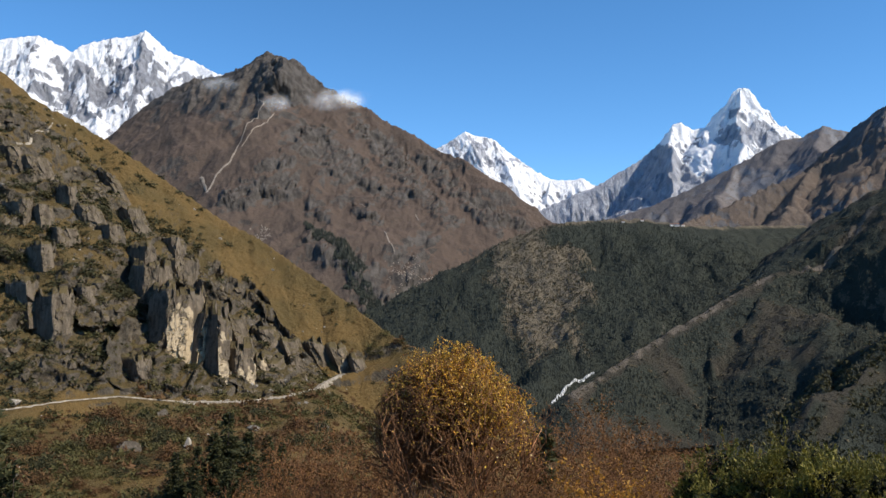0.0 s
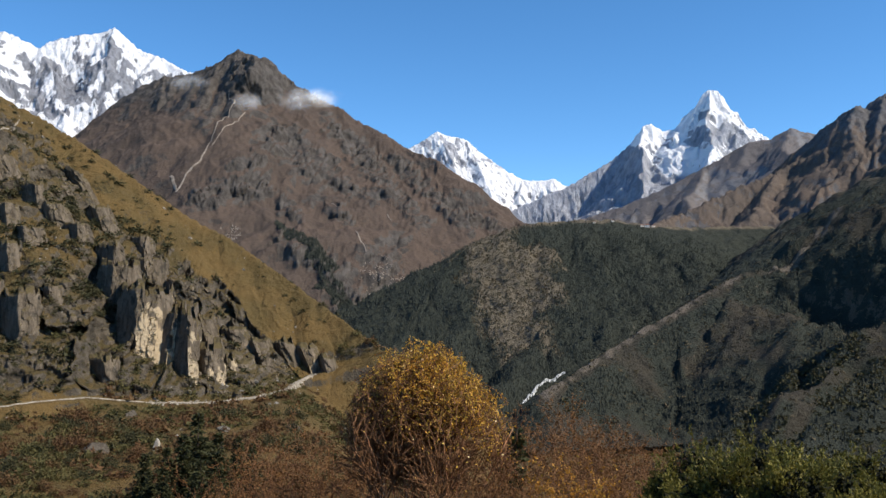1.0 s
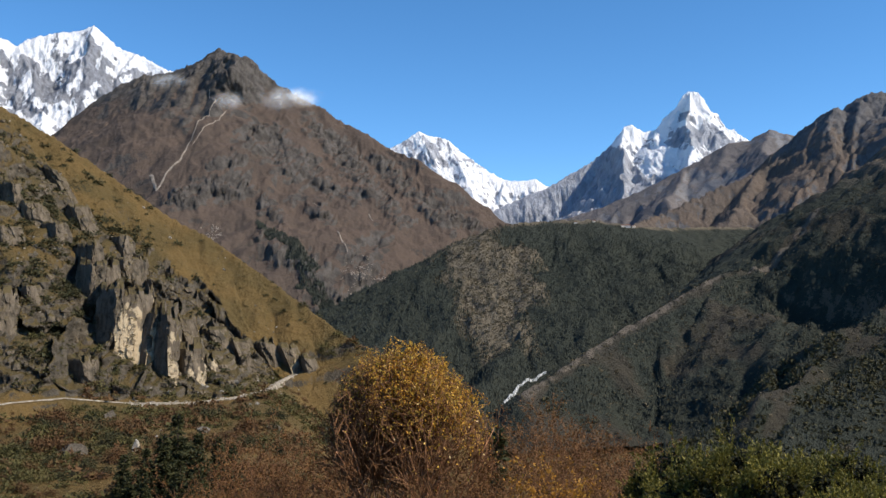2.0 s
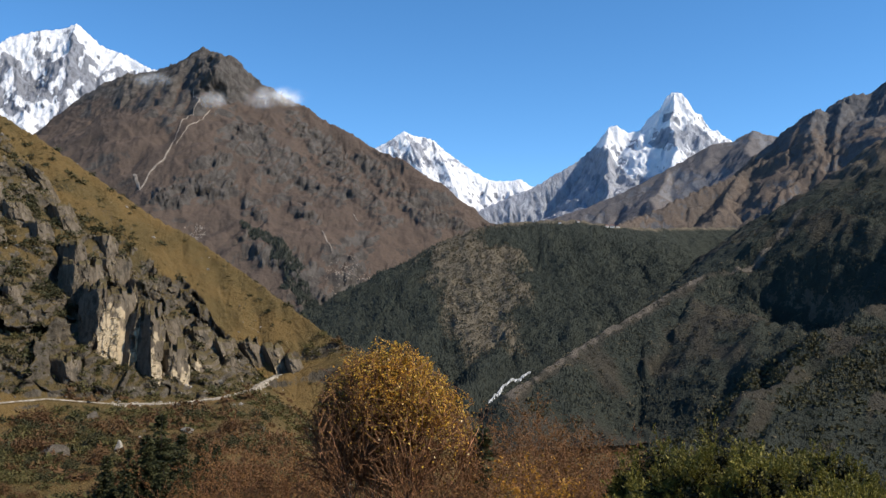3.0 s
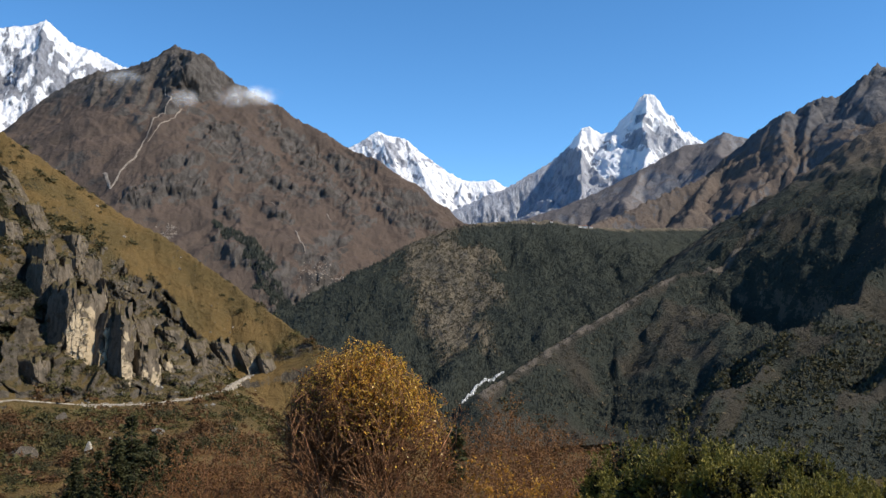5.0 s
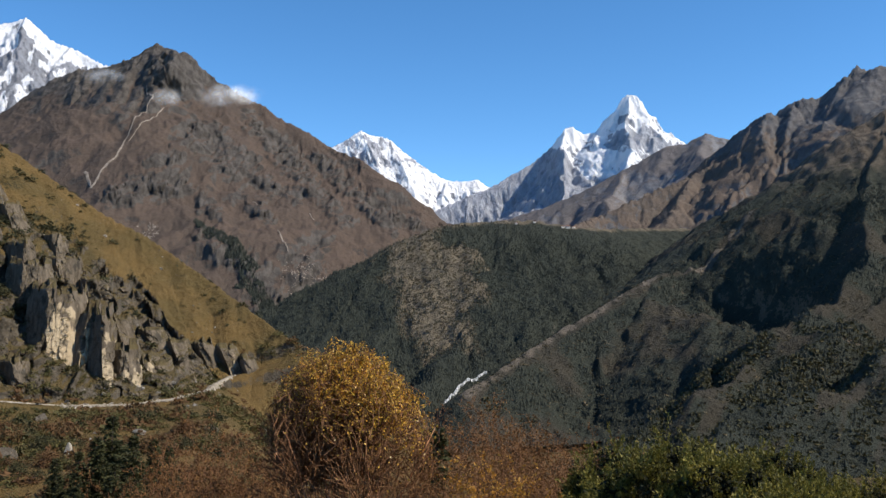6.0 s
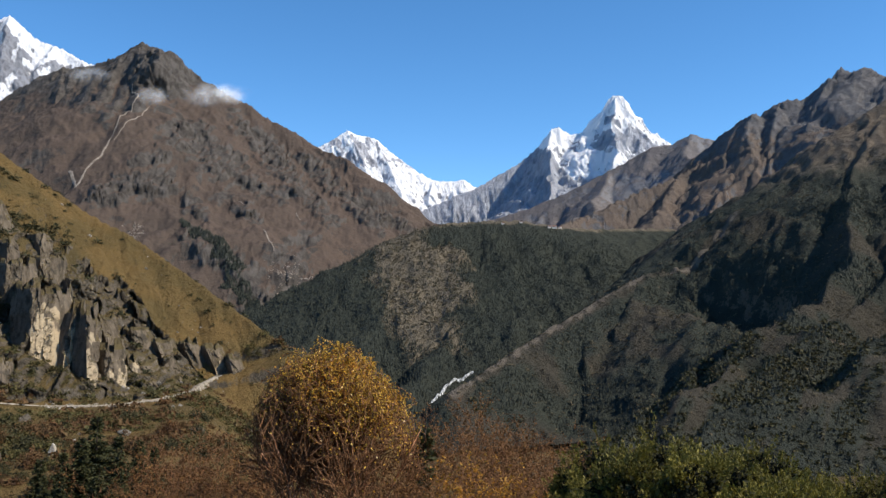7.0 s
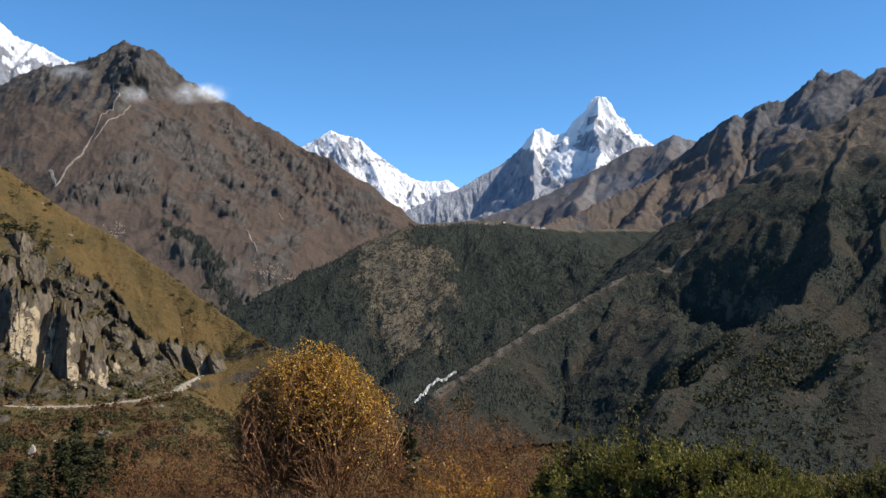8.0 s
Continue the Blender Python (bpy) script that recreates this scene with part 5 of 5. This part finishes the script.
def juniper(seed, height, spread, count):
    """A dense evergreen bush: dark stems carrying many rounded tufts of fine needles."""
    rr = np.random.default_rng(seed)
    root = new("juniper_bush")
    stems, tips, ways = [], [], []
    lumps = 34
    cores = []
    for k in range(lumps):
        a, up = rr.uniform(0, 6.28), rr.uniform(0.0, 1.0) ** 0.7
        wide = spread * math.sqrt(max(0.03, 1 - up ** 2.0)) * rr.uniform(0.7, 1.0)
        c = np.array((math.cos(a) * wide, math.sin(a) * wide, height * (0.10 + 0.80 * up) * rr.uniform(0.88, 1.05)))
        r = rr.uniform(0.24, 0.46) * (1.1 - 0.35 * up)
        way = c / np.linalg.norm(c)
        stems.append(limb(rr, (0, 0, -0.1), way, np.linalg.norm(c), 0.022, 0.05, 5))
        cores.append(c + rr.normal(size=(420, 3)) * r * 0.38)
        sprays = int(34 * (r / 0.36) ** 2)
        n = int(count / lumps / 26)
        for _ in range(sprays):
            d = rr.normal(size=3) + (0, 0, 0.45)
            d /= np.linalg.norm(d)
            axis = d * 0.75 + rr.normal(size=3) * 0.2 + (0, 0, 0.6)
            t = rr.uniform(0, 1, (n, 1))
            long = rr.uniform(0.14, 0.30)
            tips.append(c + d * r * rr.uniform(0.5, 0.76) + axis * long * t + rr.normal(size=(n, 3)) * 0.055 * (1.15 - t))
            ways.append(np.repeat(axis[None], n, 0) + rr.normal(size=(n, 3)) * 0.45)
    tagged(tubes_mesh("branchwork", stems, 4, M_DARK_BARK, root), kind="stuff")
    # extra leaves inside each tuft, coloured dark as the shade between tufts
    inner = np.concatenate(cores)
    tagged(leaves_mesh("inner_shade_foliage", inner, rr.normal(size=inner.shape), 0.07, 0.045, M_JUNIPER_SHADE, root, rr, True), kind="stuff")
    tagged(leaves_mesh("foliage", np.concatenate(tips), np.concatenate(ways), 0.044, 0.024, M_JUNIPER, root, rr, True), kind="stuff")
    return root


def fir(seed, height, width, name="fir_tree"):
    """A conifer: tapered trunk, drooping boughs in uneven whorls, needle sprays."""
    rr = np.random.default_rng(seed)
    root = new(name)
    tubes = [limb(rr, (0, 0, -0.5), (0, 0, 1), height + 0.4, height * 0.016, 0.01, 8)]
    c, w = [], []
    for k in range(int(26 + height)):
        f = rr.uniform(0.08, 0.98)
        reach = width * (1 - f) ** 0.75 * rr.uniform(0.55, 1.15) + 0.12
        a = rr.uniform(0, 6.28)
        for turn in range(4):
            a += 1.57 + rr.normal() * 0.3
            out = np.array((math.cos(a), math.sin(a), rr.uniform(-0.15, 0.35)))
            pts, rad = limb(rr, (0, 0, f * height), out / np.linalg.norm(out), reach, height * 0.004, 0.08, 5, -0.05)
            tubes.append((pts, rad))
            n = int(10 + 16 * reach)
            g = rr.uniform(0.3, 3.99, n)
            i = g.astype(int)
            c.append(pts[i] + (pts[i + 1] - pts[i]) * (g - i)[:, None] + rr.normal(size=(n, 3)) * 0.06 * reach)
            w.append(np.repeat(out[None], n, 0) * 0.6 + rr.normal(size=(n, 3)) * (0.6, 0.6, 0.35))
    tubes_mesh("trunk", tubes[:1], 7, M_DARK_BARK, root)
    tagged(tubes_mesh("boughs", tubes[1:], 3, M_DARK_BARK, root), kind="stuff")
    tagged(leaves_mesh("needles", np.concatenate(c), np.concatenate(w), height * 0.055, height * 0.02, M_FIR, root, rr), kind="stuff")
    return root


def stand(ob, x, y, turn=0.0, size=1.0, high=1.0, on=ground_height):
    """Set a thing on the land at (x, y)."""
    z = float(on(np.array([float(x)]), np.array([float(y)]))[0])
    ob.scale = (size, size, size * high)
    ob.matrix_basis = pose(x, y, z, 0, 0, turn) @ Matrix.Diagonal((*ob.scale, 1))
    return ob


birch = stand(birch_like("birch_tree", 21, 6.5, 2.85, 34, 21, 8, 20000, 0.049, M_BIRCH_BARK, M_GOLD, 0.046, 0.74, 0.14, 9000, 0.55, 0.58, 0.75), 0.15, 20.0)
tagged(birch, "many-stemmed birch with golden autumn leaves on its crown", "birch")

bare = [birch_like("bare_shrub", 31 + i, 4.6, 1.7, 16, 9, 5, n, 0.06, M_TWIG, M_SERE, 0.022, 0.3, 0.5) for i, n in enumerate((2600, 1800, 3400))]
SHRUBS_AT = [(-4.5, 27.6, 5.0), (-3.0, 25.8, 5.3), (-1.8, 23.9, 5.0), (1.2, 19.5, 4.3), (2.8, 25.8, 5.2), (5.1, 29.6, 6.5), (7.1, 31.2, 6.1), (8.0, 28.9, 5.1),
             (3.1, 21.8, 4.5), (4.9, 21.5, 3.9), (-2.8, 19.8, 3.7), (-4.4, 23.6, 4.0), (1.5, 14.9, 3.1), (4.0, 16.5, 3.2)]
SHRUBS_AT += [(7.9, 24.8, 4.2), (-4.7, 21.5, 3.3), (4.2, 27.6, 5.6), (6.2, 26.5, 5.0), (-2.2, 28.0, 5.2)]
for i, (x, y, tall) in enumerate(SHRUBS_AT):
    one = bare[i % 3]
    if i < 3:
        stand(one, x, y, 40 * i, tall / 4.6)
        tagged(one, "leafless brown shrub of many thin twigs with a few sere leaves", "shrub", "bare shrubs in the thicket")
    else:
        size = tall / 4.6
        z = float(ground_height(np.array([x]), np.array([y]))[0])
        copy_thing(one, pose(x, y, z, 0, 0, 77.0 * i)).scale = (size * 1.05, size * 1.05, size)

glow = stand(birch_like("orange_shrub", 41, 3.7, 1.0, 14, 8, 5, 3600, 0.055, M_TWIG, M_ORANGE, 0.018, 0.35, 0.4), 3.0, 16.7)
tagged(glow, "small shrub with bright orange leaves in the sun", "shrub")

bushes = [juniper(51 + i, 3.2, 1.3, 44000) for i in range(3)]
JUNIPERS_AT = [(4.6, 14.3, 3.2), (5.7, 15.0, 3.4), (6.5, 15.2, 3.35), (6.4, 13.5, 3.05), (6.4, 12.4, 2.9), (7.9, 13.9, 2.6), (7.2, 12.0, 2.2), (8.4, 12.5, 2.65), (3.1, 10.5, 2.4),
               (3.8, 10.3, 2.75), (4.2, 9.6, 2.55), (4.9, 9.8, 2.55), (5.5, 9.5, 2.1), (5.9, 9.3, 1.95), (8.3, 11.2, 2.6), (8.2, 10.1, 2.5), (5.2, 12.0, 2.9), (5.9, 11.2, 2.4), (4.4, 11.8, 2.7), (7.4, 13.0, 2.4)]
for i, (x, y, tall) in enumerate(JUNIPERS_AT):
    size = tall / 3.2 * (1.03, 0.98, 1.02, 0.95, 1.03)[i % 5]
    z = float(ground_height(np.array([x]), np.array([y]))[0])
    if i < 3:
        stand(bushes[i], x, y, 30, size)
        tagged(bushes[i], "dense olive green juniper bush with rounded tufts", "juniper", "junipers on the slope")
    else:
        copy_thing(bushes[i % 3], pose(x, y, z, 0, 0, 67.0 * i)).scale = (size, size, size)

tagged(stand(fir(61, 4.8, 0.55), 2.6, 23.9), "small dark green fir standing among bare shrubs", "fir", "firs")
shelf_firs = [fir(62 + i, 11.0, 3.0) for i in range(2)]
FIRS_AT = [(-36.0, 152.8, 14.0), (-36.5, 145.5, 11.4), (-31.3, 146.7, 11.4), (-29.6, 154.2, 10.0), (-39.0, 144.8, 9.3), (-42.1, 144.0, 8.4), (-40.6, 141.0, 6.2), (-26.0, 147.7, 8.5),
           (-33.0, 141.3, 8.2), (-37.7, 139.4, 6.4), (-30.4, 140.8, 6.0), (-28.0, 158.0, 8.0)]
shelf = lambda x, y: height_of("HILL", x, y)
for i, (x, y, tall) in enumerate(FIRS_AT):
    size = tall / 11.0
    z = float(shelf(np.array([x]), np.array([y]))[0])
    if i < 2:
        stand(shelf_firs[i], x, y, 30, size, on=shelf)
        tagged(shelf_firs[i], "dark green fir tree on the shelf below the footpath", "fir", "firs")
    else:
        copy_thing(shelf_firs[i % 2], pose(x, y, z, 0, 0, 53.0 * i)).scale = (size, size, size)
near_firs = [fir(81 + i, 8.0, 2.5) for i in range(2)]
for i, (x, y, tall) in enumerate(((-27.9, 55.5, 10.5), (-30.5, 58.0, 9.0), (-26.3, 51.5, 6.4), (-22.6, 45.6, 3.6), (-25.6, 54.5, 5.5))):
    z = float(ground_height(np.array([x]), np.array([y]))[0])
    tree = near_firs[i] if i < 2 else copy_thing(near_firs[i % 2], pose(x, y, z))
    tree.matrix_basis = pose(x, y, z, 0, 0, 61.0 * i) @ Matrix.Diagonal((tall / 8, tall / 8, tall / 8, 1))
    tagged(tree, "dark green fir on the near slope below the path", "fir", "firs")

# ---- brush on the slope between the thicket and the gorge ----
M_BRUSH = plant_material("brown_brush", [(0.10, 0.05, 0.026), (0.15, 0.085, 0.042), (0.11, 0.09, 0.04)], 0.2, 0.8, 0.1)
brush_puff = leaf_puff(rng, 40, 0.4)


def brush(count, az0, az1, r0, r1, low, high, material, label):
    x, y = fan_places(rng, count, az0, az1, r0, r1)
    z = np.maximum(ground_height(x, y), np.where(np.hypot(x, y) > 112, height_of("HILL", x, y), -999)) if az0 < 0 else ground_height(x, y)
    h = rng.uniform(low, high, len(x))
    v, f = repeat(*brush_puff, np.stack([x, y, z - 0.1], 1), np.stack([h, h, h * 0.9], 1), rng.uniform(0, 6.28, len(x)), rng, 0.25)
    return tagged(quick_mesh("brush", v, f, material), label, "shrubs", kind="stuff")


brush(900, -27, 36, 34, 130, 0.9, 1.9, M_BRUSH, "brown leafless brush on the slope below the thicket")
brush(420, 22, 46, 17, 60, 0.5, 1.2, M_SHRUB_DARK, "low dark scrub on the slope beside the junipers")
brush(700, 20, 46, 60, 170, 1.4, 3.0, M_SHRUB_DARK, "dark scrub on the slope below the junipers")
brush(900, 8, 38, 120, 420, 1.5, 3.2, M_BRUSH, "brown brush on the lower slope above the gorge")

# ---- the monastery village on the wooded hill ----
M_WHITEWASH = dust_material("whitewash", (0.62, 0.6, 0.56), (0.74, 0.72, 0.68), 2.0)
M_TIN = dust_material("rusty_red_roof", (0.20, 0.10, 0.07), (0.28, 0.15, 0.10), 2.0)
M_PANE = dust_material("dark_window", (0.03, 0.03, 0.035), (0.05, 0.05, 0.055), 1.0)


def house(long, deep, high):
    """A plain hill house: walls, gabled roof with eaves, a row of windows to the front."""
    root = new("house")
    a, b = long / 2, deep / 2
    box = [(sx * a, sy * b, z) for z in (-2, high) for sx, sy in ((-1, -1), (1, -1), (1, 1), (-1, 1))]
    quick_mesh("wall", box + [(-a, 0, high + deep * 0.3), (a, 0, high + deep * 0.3)], [(0, 1, 5, 4), (1, 2, 6, 5), (2, 3, 7, 6), (3, 0, 4, 7), (4, 7, 8, 8), (5, 9, 9, 6)], M_WHITEWASH, root)
    e, top, low = 0.6, high + deep * 0.3, high - 0.2
    v = [(-a - e, -b - e, low), (a + e, -b - e, low), (a + e, 0, top + 0.15), (-a - e, 0, top + 0.15), (a + e, b + e, low), (-a - e, b + e, low)]
    v += [(x, y, z + 0.2) for x, y, z in v]
    quick_mesh("roof", v, [(0, 1, 2, 3), (3, 2, 4, 5), (6, 9, 8, 7), (9, 11, 10, 8), (0, 6, 7, 1), (5, 4, 10, 11)], M_TIN, root)
    for k in range(4):
        x = -a + long * (k + 0.5) / 4
        pane = quick_mesh("window", [(x + i * 0.6, -b - 0.05 - j * 0.08, z) for j in (0, 1) for i, z in ((-1, high * 0.4), (1, high * 0.4), (1, high * 0.8), (-1, high * 0.8))],
                          [(0, 1, 2, 3), (4, 5, 6, 7), (0, 1, 5, 4), (3, 2, 6, 7)], M_PANE, root)
    return root


first = house(11, 6, 4)
for i, (x, y, turn, size) in enumerate(((420, 1648, 10, 0.55), (431, 1652, -5, 0.75), (443, 1655, 12, 0.5), (330, 1642, 0, 0.45), (366, 1648, 8, 0.45))):
    z = float(height_of("MID", np.array([float(x)]), np.array([float(y)]))[0])
    one = first if i == 0 else copy_thing(first, pose(x, y, z + 1.5, 0, 0, turn))
    one.matrix_basis = pose(x, y, z + 1.5, 0, 0, turn) @ Matrix.Diagonal((size, size, size, 1))
tagged(first, "small white-walled hill house with a rusty roof", "house", "houses of the hilltop village")
for ob in bpy.data.objects:
    if ob.name.startswith("house."):
        tagged(ob, "small white-walled hill house with a rusty roof", "house", "houses of the hilltop village")

# ---- cloud wisps at the brown summit ----
cloud_nodes = Nodes("thin_cloud")
spot = cloud_nodes.add("ShaderNodeUVMap")
away = cloud_nodes.add("ShaderNodeVectorMath")
away.operation = "DISTANCE"
cloud_nodes.put(spot.outputs[0], away.inputs[0])
away.inputs[1].default_value = (0.5, 0.5, 0)
body = cloud_nodes.ramp(away.outputs["Value"], 0.05, 0.5, 1, 0)
wisp = cloud_nodes.ramp(cloud_nodes.noise(0.022, 6, 0.65), 0.28, 0.66)
thick = cloud_nodes.math("MULTIPLY", cloud_nodes.math("MULTIPLY", body, wisp), 0.36)
cloud_nodes.done((0.9, 0.92, 0.95), 1.0, 0.0)
cloud_nodes.put(thick, cloud_nodes.shader.inputs["Alpha"])
M_CLOUD = cloud_nodes.mat


def cloud(label, puffs, seed):
    """A wisp of thin overlapping veils."""
    rr = np.random.default_rng(seed)
    verts, faces, uvs = [], [], []
    for x, y, z, wide, tall, count in puffs:
        for _ in range(count):
            c = np.array((x + rr.normal() * wide * 0.3, y + rr.normal() * 14, z + rr.normal() * tall * 0.25))
            a, b, t = wide * rr.uniform(0.5, 0.9), tall * rr.uniform(0.5, 0.9), rr.uniform(-0.4, 0.4)
            k = len(verts)
            for i, j in ((-1, -1), (1, -1), (1, 1), (-1, 1)):
                verts.append(c + (i * a, (i * t + j * 0.3) * b, j * b))
                uvs.append(((i + 1) / 2, (j + 1) / 2))
            faces.append((k, k + 1, k + 2, k + 3))
    ob = quick_mesh("cloud", np.array(verts), faces, M_CLOUD)
    ob.data.uv_layers.new(name="veil").data.foreach_set("uv", np.array(uvs, np.float32).ravel())
    ob.visible_shadow = False
    return tagged(ob, label, "cloud")


CLOUD_MAIN, CLOUD_FACE, CLOUD_LEFT = (-240, 2310, 557), (-410, 2180, 512), (-608, 2240, 557)
cloud("small bright wisp of cloud at the mountain's shoulder", [(*CLOUD_MAIN, 62, 32, 8), (-300, 2310, 546, 70, 30, 2)], 1)
cloud("faint veil of mist under the rocky summit", [(*CLOUD_FACE, 80, 40, 1)], 2)
cloud("faint veil of mist along the rocky shoulder", [(*CLOUD_LEFT, 80, 46, 1)], 3)
